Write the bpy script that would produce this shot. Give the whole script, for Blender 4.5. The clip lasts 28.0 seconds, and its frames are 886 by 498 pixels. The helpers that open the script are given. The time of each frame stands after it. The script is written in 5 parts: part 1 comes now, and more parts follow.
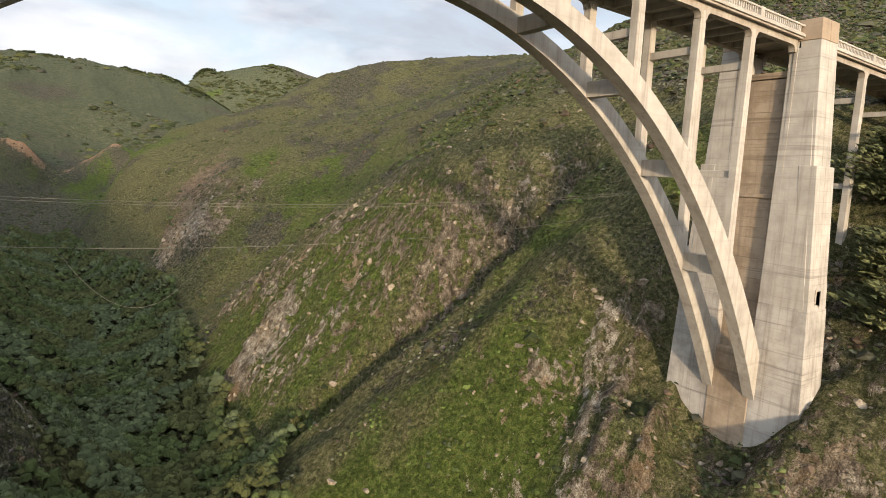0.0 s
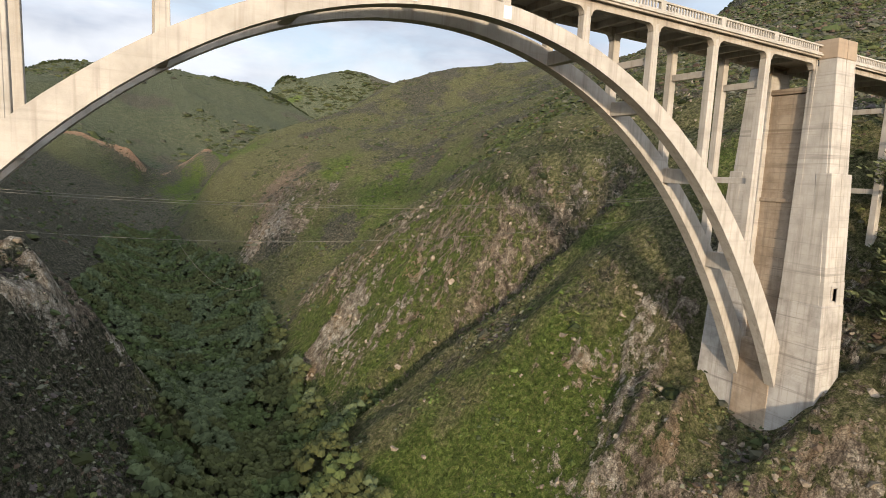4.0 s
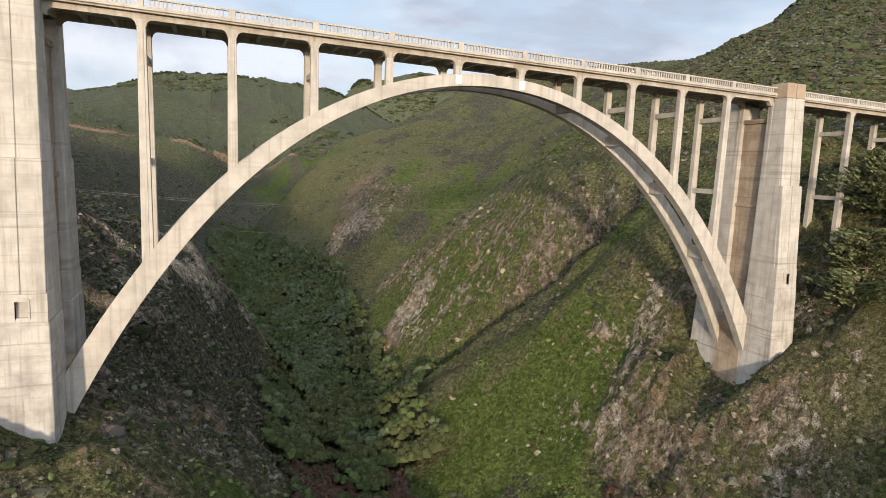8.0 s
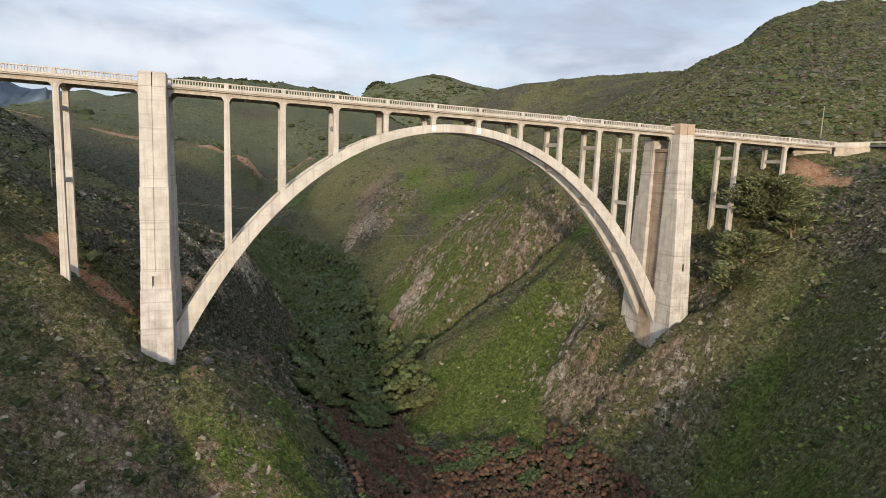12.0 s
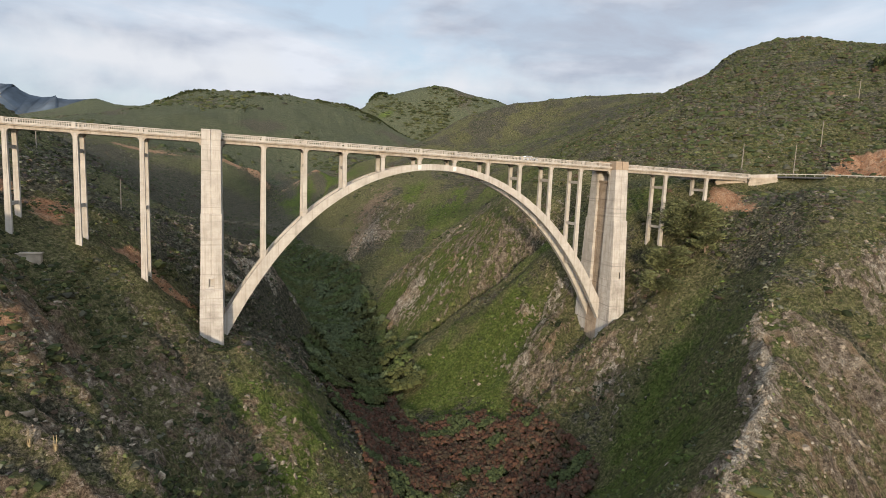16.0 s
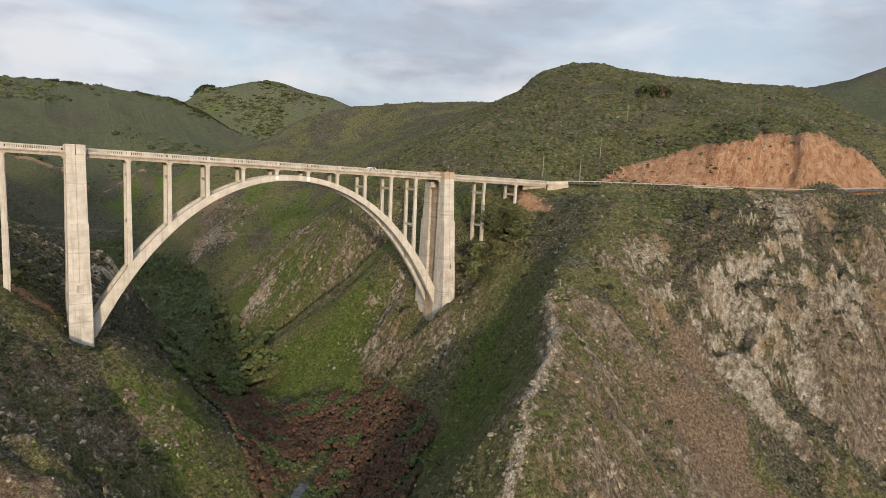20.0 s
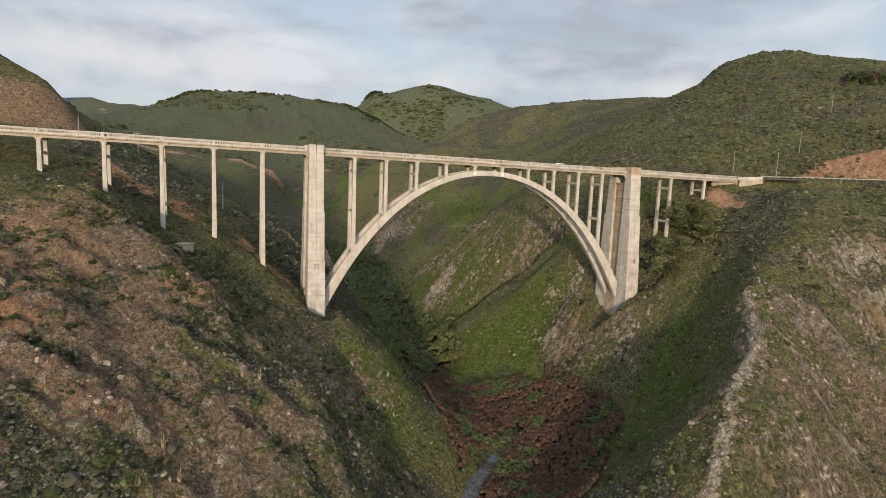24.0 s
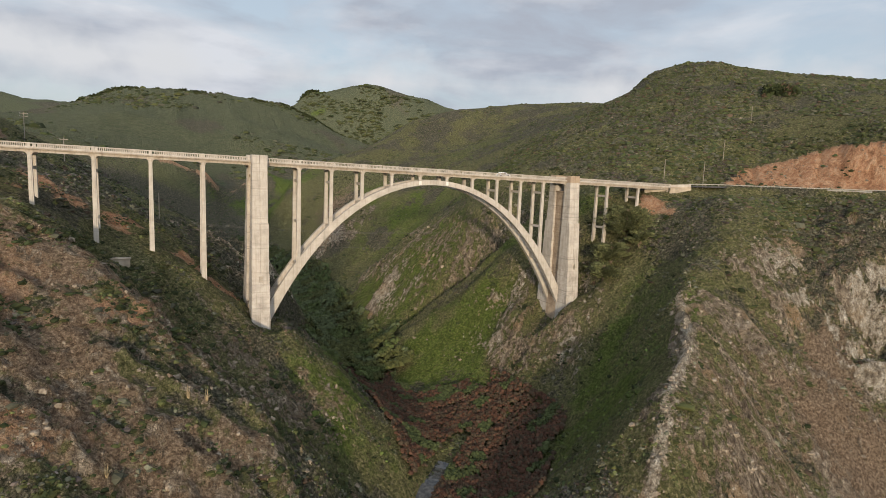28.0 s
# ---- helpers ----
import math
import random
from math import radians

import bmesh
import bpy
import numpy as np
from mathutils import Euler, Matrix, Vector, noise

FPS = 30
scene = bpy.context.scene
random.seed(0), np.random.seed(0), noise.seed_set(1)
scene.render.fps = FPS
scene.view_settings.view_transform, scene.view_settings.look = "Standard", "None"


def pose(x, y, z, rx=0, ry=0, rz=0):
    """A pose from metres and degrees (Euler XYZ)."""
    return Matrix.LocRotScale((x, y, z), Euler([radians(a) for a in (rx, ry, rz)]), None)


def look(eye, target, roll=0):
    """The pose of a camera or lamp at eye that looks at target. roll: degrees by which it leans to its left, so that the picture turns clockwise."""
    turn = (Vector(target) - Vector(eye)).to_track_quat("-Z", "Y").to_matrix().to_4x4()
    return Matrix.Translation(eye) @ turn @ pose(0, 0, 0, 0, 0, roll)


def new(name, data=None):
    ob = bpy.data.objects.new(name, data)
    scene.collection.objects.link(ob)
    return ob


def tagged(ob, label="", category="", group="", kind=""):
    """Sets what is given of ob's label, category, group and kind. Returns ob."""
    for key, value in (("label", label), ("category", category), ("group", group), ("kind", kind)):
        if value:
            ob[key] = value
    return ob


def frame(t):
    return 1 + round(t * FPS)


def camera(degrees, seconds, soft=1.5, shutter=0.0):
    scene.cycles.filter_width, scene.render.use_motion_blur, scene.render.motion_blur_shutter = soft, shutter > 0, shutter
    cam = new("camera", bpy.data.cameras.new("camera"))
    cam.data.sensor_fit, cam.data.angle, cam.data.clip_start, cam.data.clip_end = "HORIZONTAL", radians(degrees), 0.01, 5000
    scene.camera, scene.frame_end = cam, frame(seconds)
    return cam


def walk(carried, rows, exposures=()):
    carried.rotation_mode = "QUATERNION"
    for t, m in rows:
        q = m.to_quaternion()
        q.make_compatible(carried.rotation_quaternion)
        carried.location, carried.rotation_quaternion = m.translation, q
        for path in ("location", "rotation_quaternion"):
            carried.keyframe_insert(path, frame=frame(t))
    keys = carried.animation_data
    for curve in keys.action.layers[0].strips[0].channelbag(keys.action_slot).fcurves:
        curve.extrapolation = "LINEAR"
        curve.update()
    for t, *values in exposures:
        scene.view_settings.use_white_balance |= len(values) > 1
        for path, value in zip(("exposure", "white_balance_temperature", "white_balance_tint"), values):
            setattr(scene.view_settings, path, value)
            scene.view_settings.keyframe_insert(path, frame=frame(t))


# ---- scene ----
cam = camera(74.00, 28.0, soft=0.9)
# path of the drone: seconds, eye, a point 100 m ahead, lean
PATH = [
    (0, (-20.92, -34.56, 66.13), (35.58, 46.97, 53.42), 2.83),
    (0.5, (-20.90, -34.88, 66.20), (31.60, 49.22, 53.16), 2.92),
    (1, (-21.07, -35.38, 66.26), (28.83, 50.27, 53.06), 2.91),
    (1.5, (-21.39, -36.15, 66.32), (27.37, 50.15, 53.11), 2.95),
    (2, (-21.83, -37.27, 66.37), (26.28, 49.41, 53.24), 2.93),
    (2.5, (-22.37, -38.78, 66.40), (25.34, 48.13, 53.30), 2.90),
    (3, (-23.08, -40.66, 66.46), (24.27, 46.44, 53.34), 2.78),
    (3.5, (-23.92, -42.88, 66.63), (23.11, 44.40, 53.57), 2.95),
    (5.5, (-27.75, -55.16, 68.11), (12.59, 35.37, 54.81), 2.03),
    (6, (-29.20, -58.05, 68.67), (8.64, 33.43, 54.51), 2.49),
    (6.5, (-30.76, -61.01, 69.35), (6.40, 30.76, 55.29), 2.25),
    (7, (-32.04, -64.44, 69.78), (4.68, 27.48, 55.55), 2.32),
    (7.5, (-32.95, -68.33, 69.86), (3.09, 23.89, 55.84), 2.33),
    (8, (-33.54, -72.50, 69.82), (1.89, 19.99, 55.99), 2.32),
    (8.5, (-34.04, -76.72, 69.94), (0.52, 16.11, 56.28), 2.17),
    (9, (-34.64, -80.92, 70.28), (-0.67, 12.11, 56.48), 2.21),
    (9.5, (-35.47, -85.11, 70.71), (-1.66, 7.97, 56.86), 2.24),
    (10, (-36.49, -89.34, 71.12), (-2.58, 3.73, 57.35), 2.21),
    (10.5, (-37.55, -93.62, 71.56), (-3.67, -0.53, 57.85), 2.26),
    (11, (-38.49, -97.98, 72.21), (-4.63, -4.91, 58.44), 2.40),
    (11.5, (-39.24, -102.50, 73.17), (-5.67, -9.34, 59.25), 2.31),
    (12, (-39.88, -107.11, 74.29), (-6.71, -13.84, 60.17), 2.25),
    (12.5, (-40.63, -111.65, 75.24), (-7.67, -18.31, 61.05), 2.41),
    (14.5, (-44.55, -128.62, 77.56), (-11.52, -35.13, 64.58), 2.60),
    (15, (-45.27, -132.33, 78.44), (-12.21, -38.83, 65.64), 2.41),
    (15.5, (-45.85, -135.89, 79.31), (-12.89, -42.38, 66.31), 2.58),
    (16, (-46.46, -139.51, 80.09), (-13.66, -45.93, 67.17), 2.54),
    (16.5, (-47.29, -143.25, 80.91), (-14.65, -49.62, 68.00), 2.59),
    (17, (-48.41, -147.01, 81.75), (-9.13, -55.92, 69.14), 2.77),
    (17.5, (-49.80, -150.56, 82.53), (0.40, -64.92, 70.44), 2.75),
    (18, (-51.35, -153.67, 83.12), (2.59, -70.34, 71.04), 2.63),
    (18.5, (-53.07, -156.25, 83.47), (2.21, -73.81, 71.29), 2.75),
    (19, (-55.07, -158.34, 83.62), (1.39, -76.71, 71.40), 2.76),
    (19.5, (-57.48, -159.99, 83.64), (-0.00, -79.08, 71.42), 2.73),
    (20, (-60.34, -161.24, 83.70), (-3.37, -79.98, 71.41), 2.64),
    (20.5, (-63.48, -162.15, 83.86), (-8.24, -79.73, 71.32), 2.64),
    (21, (-66.55, -162.86, 84.04), (-13.45, -79.07, 71.34), 2.69),
    (21.5, (-69.14, -163.56, 84.05), (-20.75, -77.03, 71.04), 2.62),
    (22, (-71.02, -164.33, 83.81), (-26.54, -75.71, 70.81), 2.51),
    (22.5, (-72.46, -164.91, 83.48), (-29.85, -75.39, 70.41), 2.47),
    (24.5, (-75.71, -164.33, 81.60), (-42.21, -71.07, 68.19), 2.36),
    (25, (-76.25, -164.17, 81.60), (-41.34, -71.44, 68.14), 2.33),
    (25.5, (-76.63, -164.06, 81.86), (-41.56, -71.40, 68.28), 2.36),
    (26, (-76.90, -164.08, 82.38), (-40.01, -72.12, 68.87), 2.39),
    (26.5, (-77.12, -164.21, 83.05), (-36.54, -73.79, 69.70), 2.43),
    (27, (-77.30, -164.36, 83.77), (-34.80, -74.83, 70.44), 2.46),
    (27.5, (-77.42, -164.50, 84.40), (-33.89, -75.45, 71.12), 2.47),
    (28, (-77.50, -164.59, 84.80), (-33.46, -75.77, 71.73), 2.46),
]
walk(cam, [(t, look(e, g, r)) for t, e, g, r in PATH], [(0.0, 0.18, 6650, 10), (6.0, 0.05, 6250, 10), (12.0, -0.06, 6180, 10), (17.0, -0.18, 6380, 10), (21.0, -0.24, 6500, 10), (28.0, -0.35, 6500, 10)])

# ---- sky and sun: low evening sun from the sea ----
SUN_EL, SUN_AZ = 7.5, 22.0        # elevation; degrees from -y towards -x
sun_dir = Vector((-math.sin(radians(SUN_AZ)) * math.cos(radians(SUN_EL)),
                  -math.cos(radians(SUN_AZ)) * math.cos(radians(SUN_EL)),
                  math.sin(radians(SUN_EL))))
world = bpy.data.worlds.new("sky")
scene.world = world
world.use_nodes = True
wn, wl = world.node_tree.nodes, world.node_tree.links
wn.clear()


def wnode(kind, **values):
    n = wn.new(kind)
    for key, v in values.items():
        n.inputs[key].default_value = v
    return n


sky = wn.new("ShaderNodeTexSky")
sky.sky_type = "NISHITA"
sky.sun_disc = False
sky.sun_elevation = radians(SUN_EL)
sky.sun_rotation = math.atan2(sun_dir.x, sun_dir.y)
sky.dust_density, sky.air_density = 1.5, 1.0
coord = wn.new("ShaderNodeTexCoord")
stretch = wn.new("ShaderNodeMapping")
stretch.inputs["Scale"].default_value = (1.6, 1.6, 5.0)
wl.new(coord.outputs["Generated"], stretch.inputs["Vector"])
clouds = wnode("ShaderNodeTexNoise", Scale=1.9, Detail=7.0, Roughness=0.56, Distortion=0.35)
wl.new(stretch.outputs["Vector"], clouds.inputs["Vector"])
cover = wn.new("ShaderNodeValToRGB")
cover.color_ramp.elements[0].position, cover.color_ramp.elements[1].position = 0.38, 0.58
wl.new(clouds.outputs["Fac"], cover.inputs["Fac"])
tone = wn.new("ShaderNodeValToRGB")
tone.color_ramp.elements[0].color = (3.3, 3.6, 4.2, 1)
tone.color_ramp.elements[1].color = (5.5, 5.7, 6.1, 1)
tone.color_ramp.elements[0].position, tone.color_ramp.elements[1].position = 0.44, 0.66
shade = wnode("ShaderNodeTexNoise", Scale=2.7, Detail=5.0, Roughness=0.5)
wl.new(stretch.outputs["Vector"], shade.inputs["Vector"])
wl.new(shade.outputs["Fac"], tone.inputs["Fac"])
mix = wn.new("ShaderNodeMix")
mix.data_type = "RGBA"
wl.new(cover.outputs["Color"], mix.inputs["Factor"])
veil = wn.new("ShaderNodeMix")
veil.data_type = "RGBA"
veil.inputs["Factor"].default_value = 0.6
veil.inputs["B"].default_value = (4.9, 5.6, 6.7, 1)
wl.new(sky.outputs["Color"], veil.inputs["A"])
wl.new(veil.outputs["Result"], mix.inputs["A"])
wl.new(tone.outputs["Color"], mix.inputs["B"])
# a pale bank of cloud low over the hills
apart = wn.new("ShaderNodeSeparateXYZ")
wl.new(coord.outputs["Generated"], apart.inputs[0])


def wmath(op, a, b=0.0):
    n = wn.new("ShaderNodeMath")
    n.operation = op
    for k, v in enumerate((a, b)):
        if isinstance(v, (int, float)):
            n.inputs[k].default_value = v
        else:
            wl.new(v, n.inputs[k])
    return n.outputs[0]


puffs = wnode("ShaderNodeTexNoise", Scale=6.5, Detail=6.0, Roughness=0.5)
wl.new(coord.outputs["Generated"], puffs.inputs["Vector"])
level = wmath("ADD", wmath("MULTIPLY", wmath("ABSOLUTE", wmath("SUBTRACT", apart.outputs[2], 0.14)), -5.0), 0.32)
bank = wn.new("ShaderNodeValToRGB")
bank.color_ramp.elements[0].position, bank.color_ramp.elements[1].position = 0.66, 0.92
wl.new(wmath("ADD", level, puffs.outputs["Fac"]), bank.inputs["Fac"])
banked = wn.new("ShaderNodeMix")
banked.data_type = "RGBA"
wl.new(bank.outputs["Color"], banked.inputs["Factor"])
wl.new(mix.outputs["Result"], banked.inputs["A"])
banked.inputs["B"].default_value = (5.5, 5.6, 5.8, 1)
# the veiled sky is brightest on the side of the sun
toward = wn.new("ShaderNodeVectorMath")
toward.operation = "DOT_PRODUCT"
wl.new(coord.outputs["Generated"], toward.inputs[0])
toward.inputs[1].default_value = sun_dir
glow = wn.new("ShaderNodeMapRange")
glow.inputs["From Min"].default_value, glow.inputs["From Max"].default_value = -0.45, 1.0
glow.inputs["To Min"].default_value, glow.inputs["To Max"].default_value = 0.163, 0.43
wl.new(toward.outputs["Value"], glow.inputs["Value"])
back = wnode("ShaderNodeBackground")
wl.new(banked.outputs["Result"], back.inputs["Color"])
wl.new(glow.outputs["Result"], back.inputs["Strength"])
wout = wn.new("ShaderNodeOutputWorld")
wl.new(back.outputs["Background"], wout.inputs["Surface"])

lamp = bpy.data.lights.new("sun", "SUN")
lamp.energy, lamp.angle, lamp.color = 5.0, radians(3.0), (1.0, 0.82, 0.60)
new("sun", lamp).matrix_world = look(sun_dir * 400, (0, 0, 0))

# ---- materials ----
def material(name, rough=0.9):
    m = bpy.data.materials.new(name)
    m.use_nodes = True
    b = m.node_tree.nodes["Principled BSDF"]
    b.inputs["Roughness"].default_value = rough
    b.inputs["Specular IOR Level"].default_value = 0.25
    return m, m.node_tree.nodes, m.node_tree.links, b


def ramp(nodes, links, source, stops):
    r = nodes.new("ShaderNodeValToRGB")
    while len(r.color_ramp.elements) < len(stops):
        r.color_ramp.elements.new(0.5)
    for e, (p, c) in zip(r.color_ramp.elements, stops):
        e.position, e.color = p, (*c, 1)
    links.new(source, r.inputs["Fac"])
    return r.outputs["Color"]


def noise_tex(nodes, links, vector, scale, detail=5.0, rough=0.6, stretch=(1, 1, 1)):
    mp = nodes.new("ShaderNodeMapping")
    mp.inputs["Scale"].default_value = [scale * s for s in stretch]
    links.new(vector, mp.inputs["Vector"])
    n = nodes.new("ShaderNodeTexNoise")
    n.inputs["Scale"].default_value, n.inputs["Detail"].default_value, n.inputs["Roughness"].default_value = 1.0, detail, rough
    links.new(mp.outputs["Vector"], n.inputs["Vector"])
    return n.outputs["Fac"]


def blend(nodes, links, fac, a, b, kind="MIX"):
    m = nodes.new("ShaderNodeMix")
    m.data_type, m.blend_type = "RGBA", kind
    for name, v in (("Factor", fac), ("A", a), ("B", b)):
        if isinstance(v, (int, float)):
            m.inputs[name].default_value = v
        elif isinstance(v, tuple):
            m.inputs[name].default_value = (*v, 1)
        else:
            links.new(v, m.inputs[name])
    return m.outputs["Result"]


def math_node(nodes, links, op, a, b=0.5):
    m = nodes.new("ShaderNodeMath")
    m.operation, m.use_clamp = op, False
    for k, v in enumerate((a, b)):
        if isinstance(v, (int, float)):
            m.inputs[k].default_value = v
        else:
            links.new(v, m.inputs[k])
    return m.outputs[0]


def bump(nodes, links, b, height, strength, distance):
    n = nodes.new("ShaderNodeBump")
    n.inputs["Strength"].default_value, n.inputs["Distance"].default_value = strength, distance
    links.new(height, n.inputs["Height"])
    links.new(n.outputs["Normal"], b.inputs["Normal"])


def position(nodes):
    return nodes.new("ShaderNodeNewGeometry").outputs["Position"]


def concrete(name, light, dark, lines=0.5, patina=0.5):
    """Board-marked old concrete: pour lines, rain streaks and blotches."""
    m, n, l, b = material(name, 0.85)
    p = position(n)
    blot = noise_tex(n, l, p, 0.35, 6, 0.62)
    base = ramp(n, l, blot, [(0.3, dark), (0.62, light)])
    streak = noise_tex(n, l, p, 1.0, 5, 0.65, (1.6, 1.6, 0.06))
    base = blend(n, l, ramp(n, l, streak, [(0.5, (0, 0, 0)), (0.78, (patina, patina, patina))]), base, (0.16, 0.13, 0.10))
    band = noise_tex(n, l, p, 1.0, 3, 0.7, (0.05, 0.05, 1.5))
    base = blend(n, l, ramp(n, l, band, [(0.55, (0, 0, 0)), (0.75, (lines, lines, lines))]), base, tuple(c * 0.72 for c in dark))
    l.new(base, b.inputs["Base Color"])
    # narrow joints between the pours, about every 1.25 m, uneven in strength
    sep = n.new("ShaderNodeSeparateXYZ")
    l.new(p, sep.inputs[0])
    lift = math_node(n, l, "FRACT", math_node(n, l, "ADD", math_node(n, l, "MULTIPLY", sep.outputs[2], 0.8), math_node(n, l, "MULTIPLY", blot, 0.06)), 0.0)
    joint = ramp(n, l, lift, [(0.0, (1, 1, 1)), (0.10, (0, 0, 0))])
    weight = ramp(n, l, noise_tex(n, l, p, 0.22, 4, 0.7), [(0.4, (0, 0, 0)), (0.65, (lines * 0.38, lines * 0.38, lines * 0.38))])
    base = blend(n, l, math_node(n, l, "MULTIPLY", joint, weight), base, (0.17, 0.145, 0.115))
    l.new(base, b.inputs["Base Color"])
    grain = noise_tex(n, l, p, 4.0, 6, 0.7, (1, 1, 2.5))
    bump(n, l, b, grain, 0.5, 0.04)
    return m


CONCRETE = concrete("aged_concrete", (0.42, 0.38, 0.325), (0.30, 0.27, 0.225), 0.4, 0.65)
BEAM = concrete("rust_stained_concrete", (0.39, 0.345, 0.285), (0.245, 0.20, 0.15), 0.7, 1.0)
PATCH = concrete("repair_mortar", (0.62, 0.60, 0.56), (0.54, 0.52, 0.48), 0.1, 0.2)
TOWER = concrete("board_marked_concrete", (0.43, 0.39, 0.335), (0.30, 0.272, 0.23), 0.95, 0.65)
FOOTING = concrete("weathered_pedestal_concrete", (0.43, 0.395, 0.345), (0.23, 0.205, 0.175), 1.0, 0.85)
WALL = concrete("weathered_wall_concrete", (0.36, 0.285, 0.205), (0.205, 0.15, 0.10), 1.0, 0.75)
CAP = concrete("brown_cap_concrete", (0.34, 0.26, 0.18), (0.25, 0.185, 0.125), 0.3, 0.6)
STONE = concrete("rubble_masonry", (0.40, 0.34, 0.26), (0.22, 0.18, 0.13), 0.2, 0.3)


def ground_material():
    """Grass, heath, bare soil and broken rock, by the mesh's cover."""
    m, n, l, b = material("hillside_ground", 0.95)
    b.inputs["Specular IOR Level"].default_value = 0.08
    p = position(n)

    def channels(name):
        at = n.new("ShaderNodeAttribute")
        at.attribute_name = name
        sep = n.new("ShaderNodeSeparateColor")
        l.new(at.outputs["Color"], sep.inputs["Color"])
        return sep.outputs["Red"], sep.outputs["Green"], sep.outputs["Blue"], at.outputs["Alpha"]

    def edge(fac, noise, reach, low, high):
        """A cover's share broken up by a noise into a patchy edge."""
        mix = math_node(n, l, "ADD", fac, math_node(n, l, "MULTIPLY", math_node(n, l, "SUBTRACT", noise, 0.5), reach))
        return ramp(n, l, mix, [(low, (0, 0, 0)), (high, (1, 1, 1))])
    rockf, soilf, lushf, orange = channels("cover")
    heathf, meadowf, palef, _ = channels("growth")
    mid = noise_tex(n, l, p, 0.22, 6, 0.66)
    fine = noise_tex(n, l, p, 1.5, 6, 0.72)
    grain = noise_tex(n, l, p, 5.0, 4, 0.75)
    tuft = n.new("ShaderNodeTexVoronoi")
    tuft.inputs["Scale"].default_value = 1.35
    l.new(p, tuft.inputs["Vector"])
    one = n.new("ShaderNodeSeparateColor")
    l.new(tuft.outputs["Color"], one.inputs["Color"])
    grass = ramp(n, l, fine, [(0.37, (0.055, 0.060, 0.024)), (0.5, (0.128, 0.124, 0.054)), (0.63, (0.230, 0.198, 0.115))])
    # far pasture: greyer, flatter green with the haze of distance put into it
    pasture = ramp(n, l, mid, [(0.36, (0.070, 0.080, 0.044)), (0.52, (0.098, 0.104, 0.060)), (0.66, (0.122, 0.120, 0.076))])
    base = blend(n, l, meadowf, grass, pasture)
    lush = ramp(n, l, fine, [(0.37, (0.048, 0.072, 0.015)), (0.52, (0.102, 0.134, 0.031)), (0.65, (0.175, 0.174, 0.060))])
    base = blend(n, l, edge(lushf, mid, 0.9, 0.25, 0.60), base, lush)
    heath = ramp(n, l, fine, [(0.38, (0.030, 0.031, 0.019)), (0.5, (0.086, 0.080, 0.053)), (0.62, (0.200, 0.172, 0.128))])
    base = blend(n, l, edge(heathf, noise_tex(n, l, p, 0.5, 6, 0.7), 1.5, 0.42, 0.66), base, heath)
    base = blend(n, l, 1.0, base, ramp(n, l, one.outputs["Red"], [(0.0, (0.68, 0.68, 0.68)), (1.0, (1.28, 1.28, 1.24))]), "MULTIPLY")
    streak = noise_tex(n, l, p, 0.55, 7, 0.72, (1, 1, 0.22))
    clay = ramp(n, l, streak, [(0.36, (0.32, 0.155, 0.085)), (0.5, (0.50, 0.275, 0.155)), (0.64, (0.60, 0.395, 0.250))])
    dirt = ramp(n, l, fine, [(0.36, (0.078, 0.054, 0.036)), (0.5, (0.195, 0.138, 0.090)), (0.64, (0.37, 0.285, 0.200))])
    base = blend(n, l, edge(soilf, noise_tex(n, l, p, 0.4, 6, 0.7), 1.5, 0.40, 0.58), base, blend(n, l, orange, dirt, clay))
    face = noise_tex(n, l, p, 0.75, 9, 0.74, (1, 1, 0.55))
    dull = ramp(n, l, face, [(0.37, (0.080, 0.062, 0.045)), (0.5, (0.255, 0.200, 0.145)), (0.62, (0.50, 0.415, 0.305))])
    bright = ramp(n, l, face, [(0.37, (0.135, 0.104, 0.074)), (0.49, (0.42, 0.355, 0.268)), (0.62, (0.72, 0.66, 0.55))])
    rock = blend(n, l, edge(palef, noise_tex(n, l, p, 0.4, 7, 0.72), 1.5, 0.40, 0.66), dull, bright)
    crack = n.new("ShaderNodeTexVoronoi")
    crack.feature = "DISTANCE_TO_EDGE"
    crack.inputs["Scale"].default_value = 0.75
    warp = n.new("ShaderNodeVectorMath")
    warp.operation = "MULTIPLY_ADD"
    wobble = n.new("ShaderNodeTexNoise")
    wobble.inputs["Scale"].default_value = 0.5
    l.new(p, wobble.inputs["Vector"])
    l.new(wobble.outputs["Color"], warp.inputs[0])
    warp.inputs[1].default_value = (3.0, 3.0, 3.0)
    l.new(p, warp.inputs[2])
    l.new(warp.outputs[0], crack.inputs["Vector"])
    seam = ramp(n, l, crack.outputs["Distance"], [(0.0, (0.6, 0.6, 0.6)), (0.06, (0, 0, 0))])
    rock = blend(n, l, seam, rock, (0.085, 0.068, 0.050))
    ochre = noise_tex(n, l, p, 0.09, 4, 0.6)
    rock = blend(n, l, ramp(n, l, ochre, [(0.54, (0, 0, 0)), (0.68, (0.55, 0.55, 0.55))]), rock, (0.42, 0.275, 0.14))
    rmask = edge(rockf, noise_tex(n, l, p, 0.55, 8, 0.74, (1, 1, 0.6)), 2.3, 0.50, 0.57)
    base = blend(n, l, rmask, base, rock)
    base = blend(n, l, 1.0, base, ramp(n, l, grain, [(0.36, (0.46, 0.46, 0.46)), (0.5, (0.95, 0.95, 0.95)), (0.64, (1.5, 1.5, 1.45))]), "MULTIPLY")
    l.new(base, b.inputs["Base Color"])
    h = math_node(n, l, "ADD", fine, math_node(n, l, "MULTIPLY", grain, 0.35))
